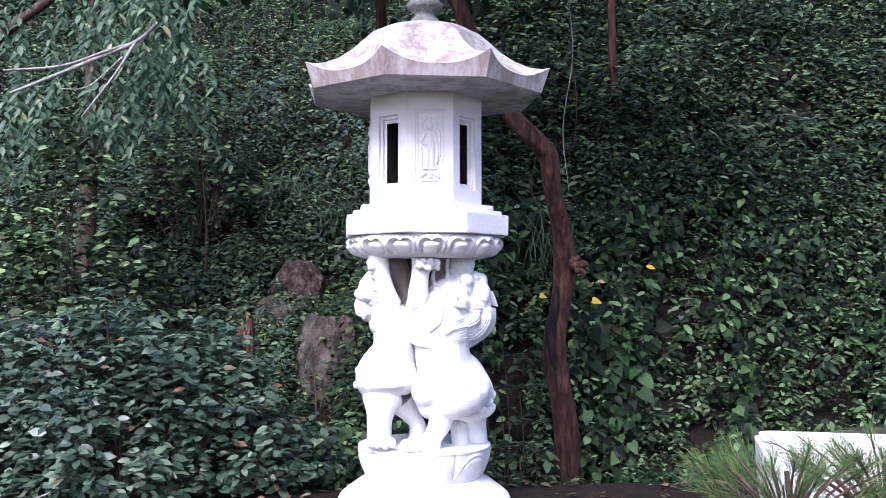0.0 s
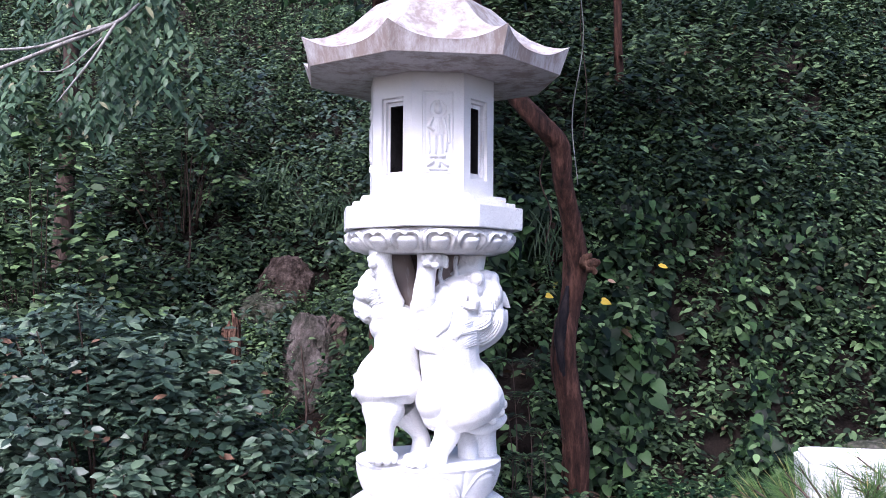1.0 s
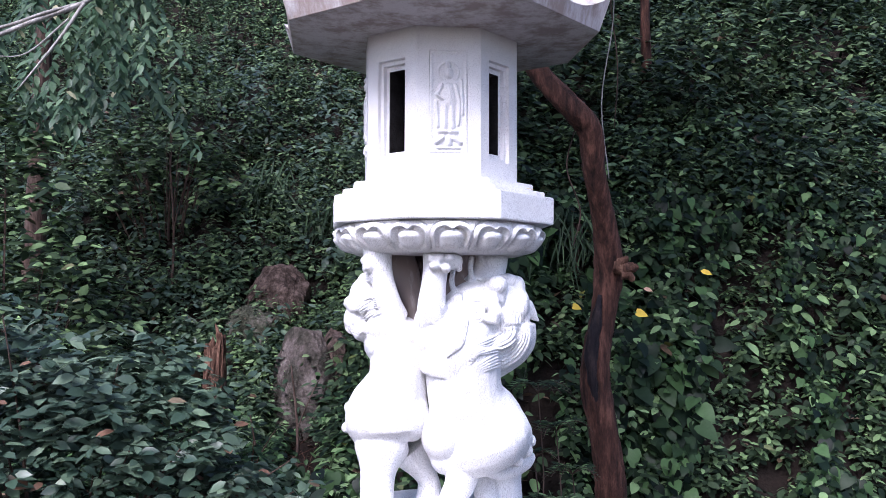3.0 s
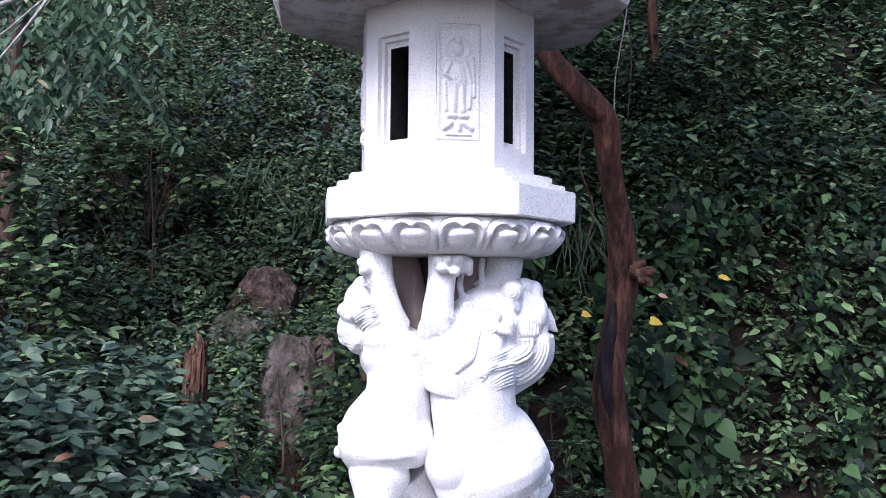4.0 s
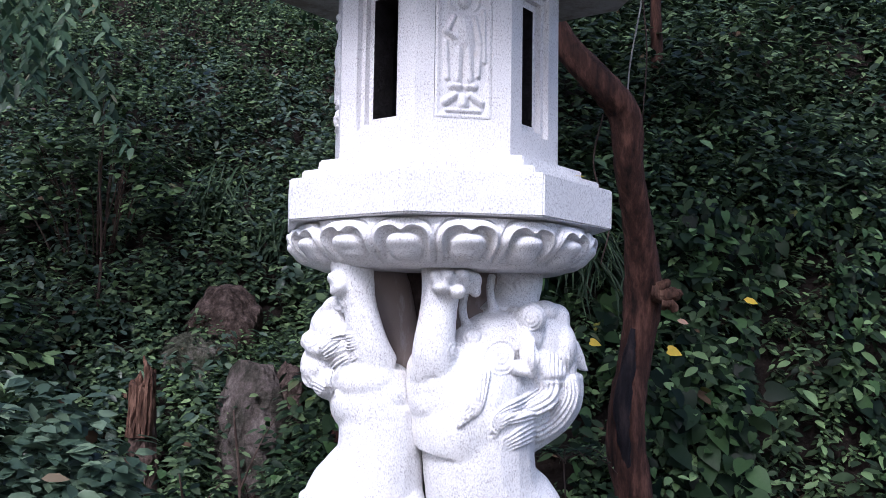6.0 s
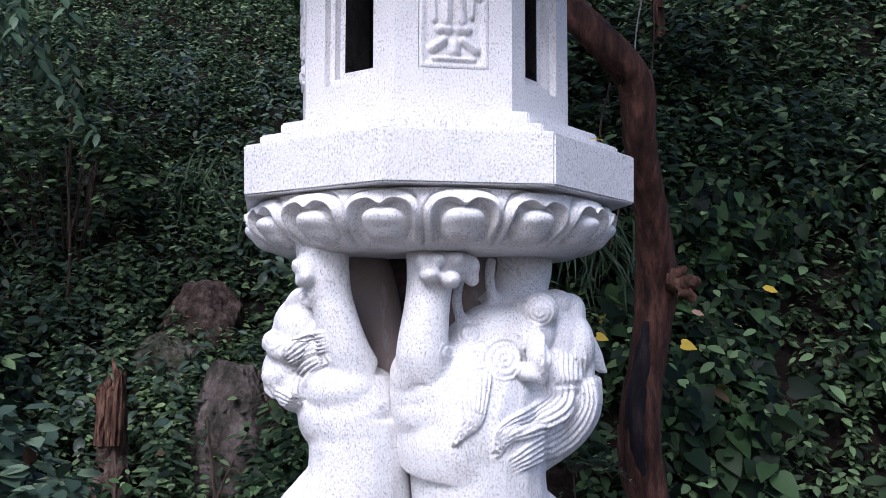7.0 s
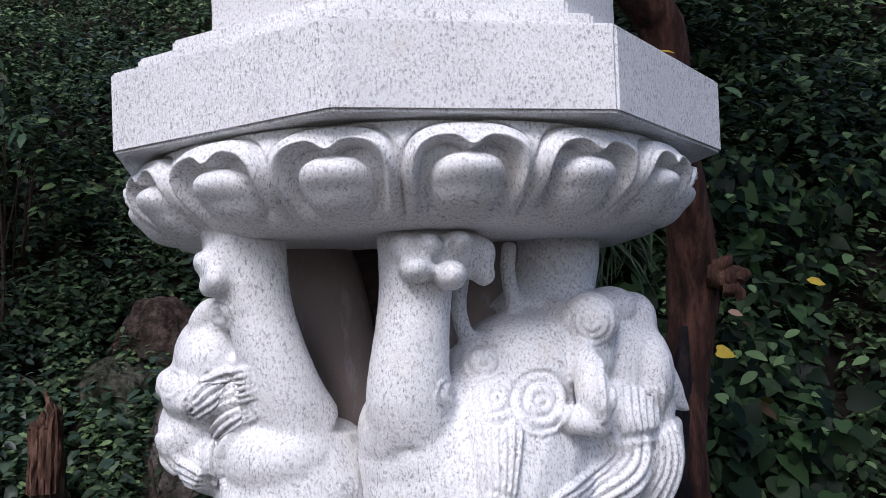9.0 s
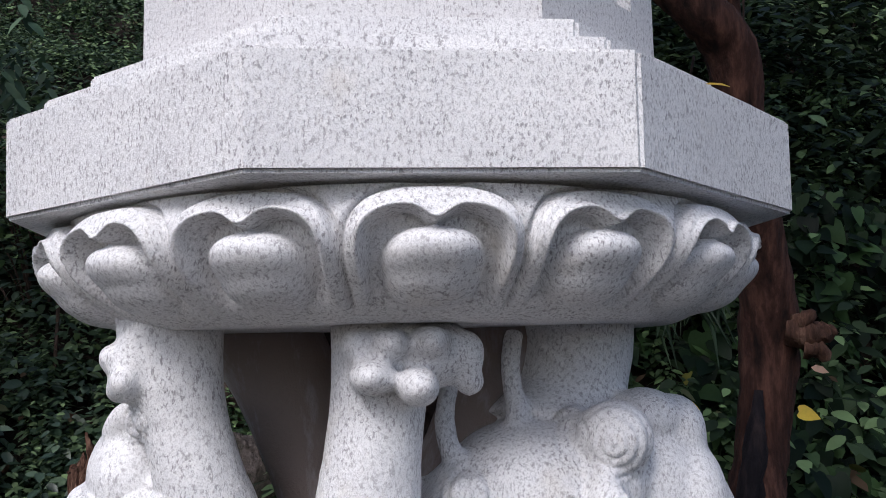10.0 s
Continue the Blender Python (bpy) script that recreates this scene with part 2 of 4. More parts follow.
def leaves(name, mat, at, aim, normal, size, shape):
    """One mesh of many leaves. at, aim (way of the tip), normal: N x 3; size: N."""
    tv, quads, tris = shape
    n, m = len(at), len(tv)
    y = aim / (np.linalg.norm(aim, axis=1)[:, None] + 1e-9)
    x = np.cross(y, normal)
    x /= np.linalg.norm(x, axis=1)[:, None] + 1e-9
    z = np.cross(x, y)
    v = at[:, None] + size[:, None, None] * (tv[None, :, 0:1] * x[:, None] + tv[None, :, 1:2] * y[:, None] + tv[None, :, 2:3] * z[:, None])
    flat = [i for q in quads for i in q] + [i for q in tris for i in q]
    ends = [4] * len(quads) + [3] * len(tris)
    first = np.concatenate([[0], np.cumsum(ends)[:-1]])
    idx = (np.arange(n)[:, None] * m + np.array(flat)[None]).reshape(-1)
    start = (np.arange(n)[:, None] * len(flat) + first[None]).reshape(-1)
    me = bpy.data.meshes.new(name)
    me.vertices.add(n * m)
    me.vertices.foreach_set("co", v.reshape(-1).astype(np.float32))
    me.loops.add(len(idx))
    me.loops.foreach_set("vertex_index", idx.astype(np.int32))
    me.polygons.add(len(start))
    me.polygons.foreach_set("loop_start", start.astype(np.int32))
    me.polygons.foreach_set("use_smooth", np.ones(len(start), bool))
    me.update(calc_edges=True)
    me.materials.append(mat)
    return new(name, me)


def jitter(rng, v, amount):
    return v + amount * rng.normal(size=v.shape)


# ---- the lie of the land ----
def smooth(a, b, x):
    t = np.clip((np.asarray(x, float) - a) / (b - a), 0, 1)
    return t * t * (3 - 2 * t)


def land(x, y):
    """Height of the ground: level round the lantern, a steep bank behind it, a gully towards the left."""
    x, y = np.asarray(x, float), np.asarray(y, float)
    lean = 0.05 * np.maximum(y, 0) - 0.36 * smooth(0.35, 1.0, y)
    y = y / 0.88
    right = smooth(-1.05, 0.1, x - 0.12 * y)
    toe = 4.3 - 2.4 * right
    s = y - toe
    steep = 0.65 + 0.75 * right
    rise = np.where(s < 0, 0, np.where(s < 1.5, steep * s, steep * 1.5 + 0.62 * (s - 1.5)))
    rise = rise + 0.10 * np.sin(1.9 * x + 0.7 * y) * smooth(0, 1, s) + 0.06 * np.sin(4.3 * x - 2.1 * y) * smooth(0, 1, s)
    return rise + 0.03 * np.sin(1.3 * x + 2.2 * y) * smooth(0.8, 2.0, np.hypot(x, y)) + lean


def land_normal(x, y):
    e = 0.05
    n = np.stack([-(land(x + e, y) - land(x - e, y)) / (2 * e), -(land(x, y + e) - land(x, y - e)) / (2 * e), np.ones_like(np.asarray(x, float))], -1)
    return n / np.linalg.norm(n, axis=-1, keepdims=True)


gx = np.concatenate([[-900, -300, -100, -40, -20], np.linspace(-9, 9, 121), [20, 40, 100, 300, 900]])
gy = np.concatenate([[-900, -300, -100, -40, -15], np.linspace(-8, 16, 161), [18, 22, 30, 45, 60]])
GX, GY = np.meshgrid(gx, gy)
GZ = land(np.clip(GX, -40, 40), np.clip(GY, -900, 40))
nx = len(gx)
gfaces = [(j * nx + i, j * nx + i + 1, (j + 1) * nx + i + 1, (j + 1) * nx + i) for j in range(len(gy) - 1) for i in range(nx - 1)]
ground = piece("ground", np.stack([GX, GY, GZ], -1).reshape(-1, 3), gfaces, EARTH, smooth=True)
tagged(ground, "dark damp earth rising into a steep wooded bank", "ground", kind="structure")

# ---- the stone lantern ----
lantern = empty("stone_lantern", "white granite stone lantern carried by two carved lions", "stone lantern")

foot = [(0.02, 0.0), (0.50, 0.0), (0.51, 0.03), (0.49, 0.07), (0.455, 0.10), (0.42, 0.125), (0.385, 0.15), (0.35, 0.17), (0.335, 0.178), (0.02, 0.178)]
piece("base", *lathe(foot, 72), STONE, lantern, "domed lower granite base", True)


def petal_ring(count, rows, z0, z1, profile, shape, phase=0.0, cols=26):
    """A carved ring: profile(v) gives the radius, shape(u, v) what is carved, u in -1..1 across each petal."""
    n = count * cols
    verts, faces = [], []
    for j in range(rows + 1):
        v = j / rows
        for k in range(n):
            a = 2 * math.pi * (k + 0.5) / n + phase
            u = 2 * ((k + 0.5) / cols % 1) - 1
            r = profile(v) + shape(u, v)
            verts.append((r * math.sin(a), -r * math.cos(a), z0 + (z1 - z0) * v))
    for j in range(rows):
        for k in range(n):
            faces.append((j * n + k, j * n + (k + 1) % n, (j + 1) * n + (k + 1) % n, (j + 1) * n + k))
    faces.append(tuple(range(n))[::-1])
    faces.append(tuple(rows * n + k for k in range(n)))
    return verts, faces


def step(a, b, x):
    t = min(max((x - a) / (b - a), 0.0), 1.0)
    return t * t * (3 - 2 * t)


def capital_profile(v):
    return 0.352 + 0.105 * math.sin(min(v / 0.72, 1) * math.pi / 2) ** 0.8 - 0.012 * step(0.75, 1.0, v)


def capital_petal(u, v):
    a = abs(u)
    edge = 1 - (a / 0.985) ** 3.2 - (max(v - 0.32, 0) / 0.66) ** 3.2
    low = step(0.03, 0.22, v)
    behind = -0.013 * (1 - step(-0.10, 0.03, edge)) * low
    groove = -0.020 * math.exp(-(edge / 0.085) ** 2) * low
    w = max(v + 0.11 * math.exp(-(u / 0.17) ** 2) - 0.40, 0)
    inner = 1 - (a / 0.80) ** 3.4 - (w / 0.41) ** 3.0
    hollow = -0.030 * step(0.0, 0.30, inner) * step(0.04, 0.36, v)
    rim = 0.007 * math.exp(-((inner + 0.12) / 0.14) ** 2) * step(0.12, 0.4, v)
    e = (a / 0.60) ** 2.4 + (abs(v - 0.38) / 0.30) ** 2.4
    bulb = 0.044 * math.sqrt(1 - e) if e < 1 else 0
    return rim + hollow + bulb + behind + groove


piece("lotus_capital", *petal_ring(16, 72, 1.436, 1.560, capital_profile, capital_petal, -math.pi / 16, 56), STONE, lantern, "carved lotus petal capital", True)


def pedestal_profile(v):
    return 0.325 + 0.055 * math.sin(v * math.pi / 2) ** 0.8


def pedestal_petal(u, v):
    a = abs(u)
    top = 0.86 - 0.75 * a ** 2.6
    s = top - v
    rim = 0.009 * math.exp(-((s - 0.03) / 0.05) ** 2)
    return rim + 0.010 * step(0.05, 0.2, s) * (1 - a * a) - 0.006 * math.exp(-((1 - a) / 0.06) ** 2) + 0.006 * step(0.9, 0.94, v)


piece("pedestal", *petal_ring(8, 30, 0.176, 0.358, pedestal_profile, pedestal_petal, -math.pi / 8, 40), STONE, lantern, "round pedestal carved with broad petals", True)

# rough shaft added behind the lions; its colour holds stain and the capital's shade
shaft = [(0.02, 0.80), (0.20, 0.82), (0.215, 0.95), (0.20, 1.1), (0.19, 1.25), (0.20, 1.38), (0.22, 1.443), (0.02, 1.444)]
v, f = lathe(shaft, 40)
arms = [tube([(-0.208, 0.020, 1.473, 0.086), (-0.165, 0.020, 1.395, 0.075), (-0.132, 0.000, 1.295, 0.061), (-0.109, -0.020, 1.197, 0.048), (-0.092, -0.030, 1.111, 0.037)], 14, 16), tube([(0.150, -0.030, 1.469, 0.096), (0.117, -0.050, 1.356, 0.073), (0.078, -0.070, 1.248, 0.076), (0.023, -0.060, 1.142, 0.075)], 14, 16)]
piece("shaft", [(x * (1 + 0.05 * math.sin(9 * z)) + 0.02, y + 0.17, z) for x, y, z in v], f, STAIN_SHADED, lantern, "brown-stained granite shaft, darkened for the shade between the lions", True)
# the stained granite here also carries the darkness of the shaded gap
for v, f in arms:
    piece("far_arm", v, f, STONE_EAVE, lantern, "brown-stained far arm, coloured darker for the shade", True)

slab = part("slab", octagon_block([(0.458, 0.002), (0.460, 0.117)], 0.004), STONE, lantern, "thick octagonal granite slab")
slab.location, slab.rotation_euler = (0, 0, 1.561), (radians(-0.2), radians(-0.2), radians(0.5))
part("step", octagon_block([(0.424, 1.670), (0.424, 1.704)], 0.004), STONE, lantern)
part("step", octagon_block([(0.378, 1.698), (0.378, 1.738)], 0.004), STONE, lantern)

# the lamp chamber: eight wall panels, four with a window, four with a carved relief
AP, ZB, ZT = 0.320, 1.736, 2.362
HALF = AP * math.tan(math.pi / 8)
chamber = new("lamp_chamber")
chamber.parent = lantern


def window_panel():
    """Half-width w, heights z: a stepped recess with an opening through the wall; local x along, y outwards."""
    bm = bmesh.new()
    rects = [(HALF, ZB, ZT, 0.0), (0.074, 1.822, 2.240, 0.0), (0.070, 1.826, 2.236, -0.016), (0.058, 1.840, 2.222, -0.018), (0.055, 1.843, 2.219, -0.034), (0.042, 1.858, 2.200, -0.036), (0.040, 1.862, 2.196, -0.12)]
    loops = []
    for w, a, b, d in rects:
        loops.append([bm.verts.new((x, d, z)) for x, z in ((-w, a), (w, a), (w, b), (-w, b))])
    back = [bm.verts.new((x * 0.618, -0.12, z)) for x, z in ((-HALF, ZB), (HALF, ZB), (HALF, ZT), (-HALF, ZT))]
    for lo, hi in zip(loops, loops[1:] + [back]):
        for k in range(4):
            bm.faces.new((lo[k], lo[(k + 1) % 4], hi[(k + 1) % 4], hi[k]))
    for k in range(4):
        bm.faces.new((loops[0][k], back[k], back[(k + 1) % 4], loops[0][(k + 1) % 4]))
    return bm


def capsule(px, pz, ax, az, bx, bz, r):
    t = np.clip(((px - ax) * (bx - ax) + (pz - az) * (bz - az)) / ((bx - ax) ** 2 + (bz - az) ** 2 + 1e-9), 0, 1)
    return np.hypot(px - ax - t * (bx - ax), pz - az - t * (bz - az)) - r


def relief_panel():
    """A sunk frame with plain rounded forms standing in it."""
    w, a, b = 0.078, 1.842, 2.262
    nx_, nz_ = 64, 150
    X, Z = np.meshgrid(np.linspace(-w, w, nx_), np.linspace(a, b, nz_))
    H = np.full_like(X, -0.004)
    edge = np.minimum(np.minimum(X + w, w - X), np.minimum(Z - a, b - Z))
    H = np.maximum(H, 0.002 - 0.5 * np.abs(edge - 0.006))
    forms = [(0, 2.05, 0, 2.10, 0.030, 0.012), (0, 2.165, 0, 2.175, 0.019, 0.012), (-0.028, 2.12, -0.045, 2.05, 0.009, 0.010), (0.028, 2.12, 0.048, 2.08, 0.009, 0.010),
             (0.048, 2.08, 0.022, 2.06, 0.008, 0.012), (-0.012, 2.03, -0.016, 1.945, 0.014, 0.011), (0.014, 2.03, 0.018, 1.945, 0.014, 0.011), (-0.03, 1.93, -0.012, 1.93, 0.012, 0.009),
             (0.012, 1.93, 0.032, 1.93, 0.012, 0.009), (-0.05, 1.885, -0.022, 1.905, 0.011, 0.010), (0.05, 1.885, 0.022, 1.905, 0.011, 0.010), (0, 1.88, 0, 1.895, 0.016, 0.012),
             (-0.045, 1.862, 0.045, 1.862, 0.007, 0.008), (0, 2.195, 0, 2.205, 0.011, 0.012), (-0.058, 2.0, -0.054, 2.14, 0.006, 0.008), (-0.046, 2.04, -0.040, 1.96, 0.008, 0.007), (0.05, 2.05, 0.044, 1.95, 0.008, 0.007)]
    for ax, az, bx, bz, r, h in forms:
        d = capsule(X, Z, ax, az, bx, bz, r)
        H = np.maximum(H, -0.004 + 1.5 * h * np.sqrt(np.clip(-d / r, 0, 1)))
    ring = np.abs(np.hypot(X, (Z - 2.172)) - 0.042)
    H = np.maximum(H, -0.004 + 0.006 * np.clip(1 - ring / 0.004, 0, 1) ** 0.5 * (Z > 2.14))
    for k in range(4):
        fold = np.abs(X - 0.006 * np.sin((Z - 1.95) * 40) - (k - 1.5) * 0.013)
        H = H - 0.003 * np.clip(1 - fold / 0.002, 0, 1) * (Z < 2.12) * (Z > 1.95) * (H > 0.002)
    verts = np.stack([X, H, Z], -1).reshape(-1, 3)
    faces = [(j * nx_ + i, j * nx_ + i + 1, (j + 1) * nx_ + i + 1, (j + 1) * nx_ + i) for j in range(nz_ - 1) for i in range(nx_ - 1)]
    return verts, faces


def relief_wall():
    bm = bmesh.new()
    loops = []
    for w, a, b, d in ((HALF, ZB, ZT, 0.0), (0.080, 1.840, 2.264, 0.0), (0.0775, 1.8425, 2.2615, -0.0045)):
        loops.append([bm.verts.new((x, d, z)) for x, z in ((-w, a), (w, a), (w, b), (-w, b))])
    back = [bm.verts.new((x * 0.618, -0.12, z)) for x, z in ((-HALF, ZB), (HALF, ZB), (HALF, ZT), (-HALF, ZT))]
    for lo, hi in zip(loops, loops[1:]):
        for k in range(4):
            bm.faces.new((lo[k], lo[(k + 1) % 4], hi[(k + 1) % 4], hi[k]))
    for k in range(4):
        bm.faces.new((loops[0][k], back[k], back[(k + 1) % 4], loops[0][(k + 1) % 4]))
    bm.faces.new(loops[-1])
    bm.faces.new(back[::-1])
    return bm


# near-black colour in place of the chamber's unlit interior
INNER_SHADE = soil("inner_shade_stone", [(0.3, (0.012, 0.011, 0.012)), (0.7, (0.035, 0.032, 0.034))], 9)


def shade_inner_faces(me):
    """The inner faces of a panel are coloured near-black for the shade inside."""
    me.materials.append(INNER_SHADE)
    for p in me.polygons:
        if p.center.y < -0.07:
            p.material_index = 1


win_mesh, wall_mesh, rel_mesh = None, None, None
for k in range(8):
    m = Matrix.Rotation(k * math.pi / 4, 4, 'Z') @ Matrix.Translation((0, -AP, 0)) @ Matrix.Rotation(math.pi, 4, 'Z')
    if k % 2:
        if win_mesh is None:
            ob = part("window_panel", window_panel(), STONE_BODY, chamber, "stone panel with a narrow window in a stepped frame")
            win_mesh = ob.data
            shade_inner_faces(win_mesh)
        else:
            ob = new("window_panel", win_mesh)
            ob.parent = chamber
        ob.matrix_basis = m
    else:
        if wall_mesh is None:
            ob = part("relief_panel", relief_wall(), STONE_BODY, chamber, "stone panel with a carved relief")
            wall_mesh = ob.data
            shade_inner_faces(wall_mesh)
            rel = piece("relief", *relief_panel(), STONE_BODY, chamber, "worn carved relief", True)
            rel_mesh = rel.data
        else:
            ob = new("relief_panel", wall_mesh)
            ob.parent = chamber
            rel = new("relief", rel_mesh)
            rel.parent = chamber
        ob.matrix_basis = m
        rel.matrix_basis = m


def roof_form():
    """The eight-sided roof with upswept corners: top, eave and underside in one closed shell."""
    per = 16
    n = 8 * per
    prof = [(0.115, 2.778, 0), (0.19, 2.775, 0), (0.255, 2.760, 0), (0.315, 2.724, 0.05), (0.37, 2.664, 0.10), (0.43, 2.588, 0.2), (0.50, 2.516, 0.38), (0.57, 2.461, 0.6), (0.63, 2.427, 0.85), (0.665, 2.420, 1.0)]
    rings = []
    for a, z, lift in prof:
        rings.append([(a, z, lift, 1)] * n)
    rings.append([(0.662, 2.412, 0.98, 1)] * n)
    rings.append([(0.648, 2.358, 0.0, 1)] * n)
    rings.append([(0.60, 2.352, 0.0, 1)] * n)
    rings.append([(0.31, 2.338, 0.0, 1)] * n)
    verts, faces = [], []
    for j, ring in enumerate(rings):
        for k in range(n):
            a, z, lift, _ = ring[k]
            th = 2 * math.pi * k / n
            local = ((th + math.pi / 8) % (math.pi / 4)) - math.pi / 8
            corner = abs(local) / (math.pi / 8)
            r = a / math.cos(local)
            if a < 0.5:
                round_r = a * 1.035
                blend = step(0.2, 0.5, a)
                r = r * blend + round_r * (1 - blend)
            r *= 1 + 0.045 * lift * corner ** 4
            dz = 0.080 * lift * corner ** 2.6 - (0.012 * (1 - corner) if 0.3 < a < 0.62 and j < 9 else 0)
            verts.append((r * math.sin(th), -r * math.cos(th), z + dz))
    for j in range(len(rings) - 1):
        for k in range(n):
            faces.append((j * n + k, (j + 1) * n + k, (j + 1) * n + (k + 1) % n, j * n + (k + 1) % n))
    faces.append(tuple(range(n)))
    faces.append(tuple((len(rings) - 1) * n + k for k in range(n))[::-1])
    return verts, faces


roof = piece("roof", *roof_form(), STONE_ROOF, lantern, "eight-sided stone roof with upswept grime-streaked eaves")
roof.location = (0, 0, 0.022)
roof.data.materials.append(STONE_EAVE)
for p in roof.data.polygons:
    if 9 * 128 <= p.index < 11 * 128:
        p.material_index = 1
fin = [(0.02, 2.74), (0.135, 2.742), (0.13, 2.765), (0.10, 2.79), (0.07, 2.815), (0.06, 2.84), (0.075, 2.86), (0.105, 2.875), (0.11, 2.90), (0.085, 2.92), (0.095, 2.96), (0.10, 3.0), (0.08, 3.05), (0.04, 3.09), (0.01, 3.11)]
piece("finial", *lathe([(r, z + 0.05) for r, z in fin], 40), FINIAL, lantern, "mossy grey stone finial", True)


# the lions
def ball(c, r, n=18):
    verts, faces = [], []
    for j in range(n + 1):
        p = math.pi * j / n
        for k in range(n):
            a = 2 * math.pi * k / n
            verts.append((c[0] + r[0] * math.sin(p) * math.cos(a), c[1] + r[1] * math.sin(p) * math.sin(a), c[2] - r[2] * math.cos(p)))
    for j in range(n):
        for k in range(n):
            faces.append((j * n + k, j * n + (k + 1) % n, (j + 1) * n + (k + 1) % n, (j + 1) * n + k))
    return verts, faces


def lion(label, forms, locks, curls):
    """A carved lion in one skin: rounded forms fused, then locks and ringlets cut into it.
    The carving lines lie on an upright drawing plane (x, z) before the statue."""
    v, f = joined(forms)
    raw = new("raw", mesh_of("raw", v, f, STONE))
    rm = raw.modifiers.new("fuse", 'REMESH')
    rm.mode, rm.voxel_size = 'VOXEL', 0.0035
    sm = raw.modifiers.new("soften", 'SMOOTH')
    sm.factor, sm.iterations = 0.5, 24
    body = bpy.data.meshes.new_from_object(raw.evaluated_get(bpy.context.evaluated_depsgraph_get()))
    bpy.data.objects.remove(raw)
    n = len(body.vertices)
    co, no = np.empty(n * 3, np.float32), np.empty(n * 3, np.float32)
    body.vertices.foreach_get("co", co)
    body.vertices.foreach_get("normal", no)
    co, no = co.reshape(-1, 3).astype(float), no.reshape(-1, 3).astype(float)
    mark = np.array((-0.341, -1.844, 1.283))
    way = co - mark
    reach = (-0.25 - mark[1]) / way[:, 1]
    X, Z = mark[0] + way[:, 0] * reach, mark[2] + way[:, 2] * reach
    front = np.clip(-(no * way).sum(1) / np.linalg.norm(way, axis=1) / 0.35, 0, 1) * (co[:, 1] < 0.02)
    cut = np.zeros(n)
    for line, count, depth in locks:
        rows = spline([(*q, 0) for q in line], 40)[:, :3]
        d = np.hypot(X[:, None] - rows[None, :, 0], Z[:, None] - rows[None, :, 1])
        k = d.argmin(1)
        tang = np.gradient(rows[:, :2], axis=0)
        tang /= np.linalg.norm(tang, axis=1)[:, None] + 1e-9
        px, pz = X - rows[k, 0], Z - rows[k, 1]
        across = px * -tang[k, 1] + pz * tang[k, 0]
        along = np.abs(px * tang[k, 0] + pz * tang[k, 1])
        u = across / np.maximum(rows[k, 2], 0.002)
        on = (np.abs(u) < 1) & (along < 0.006)
        end = np.clip((k + 1) / 5, 0, 1) * np.clip((40 - k) / 5, 0, 1)
        ridge = np.abs(np.sin(math.pi * count * (u + 1) / 2)) ** 0.7
        cut = np.where(on, 1.3 * depth * end * (1.5 * ridge - 0.55 + 0.5 * (1 - u ** 4)), cut)
    for x, z, r, turns, depth in curls:
        d = np.hypot(X - x, Z - z) / r
        ridge = np.abs(np.cos(math.pi * turns * d)) ** 0.7
        cut = np.where(d < 1, depth * (1.3 * ridge - 0.6 + 0.7 * (1 - d)), cut)
    chips = np.array([noise.noise(Vector(q) * 38.0) + 0.6 * noise.noise(Vector(q) * 90.0) for q in co])
    co += no * (cut * front + 0.0007 * chips)[:, None]
    faces = [tuple(p.vertices) for p in body.polygons]
    bpy.data.meshes.remove(body)
    return piece("lion_statue", co, faces, STONE, lantern, label, True)


RIGHT_LOCKS = [
    ([(0.273, 1.157, 0.044), (0.264, 1.094, 0.045), (0.192, 1.053, 0.035), (0.135, 1.025, 0.024), (0.111, 0.971, 0.008)], 7, 0.0055),
    ([(0.315, 1.156, 0.022), (0.318, 1.091, 0.024), (0.279, 1.034, 0.028), (0.211, 0.992, 0.027), (0.153, 0.954, 0.021)], 5, 0.0050),
    ([(0.066, 1.181, 0.043), (0.066, 1.116, 0.033), (0.059, 1.059, 0.025), (0.031, 1.024, 0.013), (0.014, 0.999, 0.004)], 7, 0.0065),
    ([(0.280, 1.211, 0.044), (0.279, 1.176, 0.042), (0.282, 1.141, 0.034)], 8, 0.0042),
    ([(0.219, 1.257, 0.008), (0.221, 1.198, 0.010), (0.226, 1.154, 0.003)], 2, 0.0030),
    ([(0.131, 1.426, 0.030), (0.167, 1.408, 0.034), (0.203, 1.416, 0.030)], 5, 0.0020),
]
RIGHT_CURLS = [(0.067, 1.202, 0.043, 3, 0.0065), (0.131, 1.196, 0.049, 3, 0.0065), (0.214, 1.306, 0.044, 4, 0.0028), (0.005, 1.213, 0.023, 2, 0.0040), (0.051, 1.255, 0.031, 2, 0.0035), (0.164, 1.312, 0.026, 2, 0.0030), (0.177, 1.396, 0.032, 2, 0.0030)]
LEFT_LOCKS = [
    ([(-0.273, 1.238, 0.024), (-0.317, 1.230, 0.028), (-0.361, 1.203, 0.015)], 6, 0.0075),
    ([(-0.272, 1.201, 0.013), (-0.310, 1.176, 0.019), (-0.329, 1.140, 0.017), (-0.318, 1.098, 0.007)], 4, 0.0075),
    ([(-0.393, 1.179, 0.009), (-0.385, 1.137, 0.015), (-0.338, 1.108, 0.011)], 4, 0.0060),
    ([(-0.390, 1.256, 0.009), (-0.367, 1.242, 0.011), (-0.394, 1.224, 0.007)], 3, 0.0025),
]
LEFT_CURLS = [(-0.315, 1.331, 0.021, 2, 0.0040), (-0.386, 1.242, 0.018, 2, 0.0030), (-0.150, 1.090, 0.017, 2, 0.0030)]

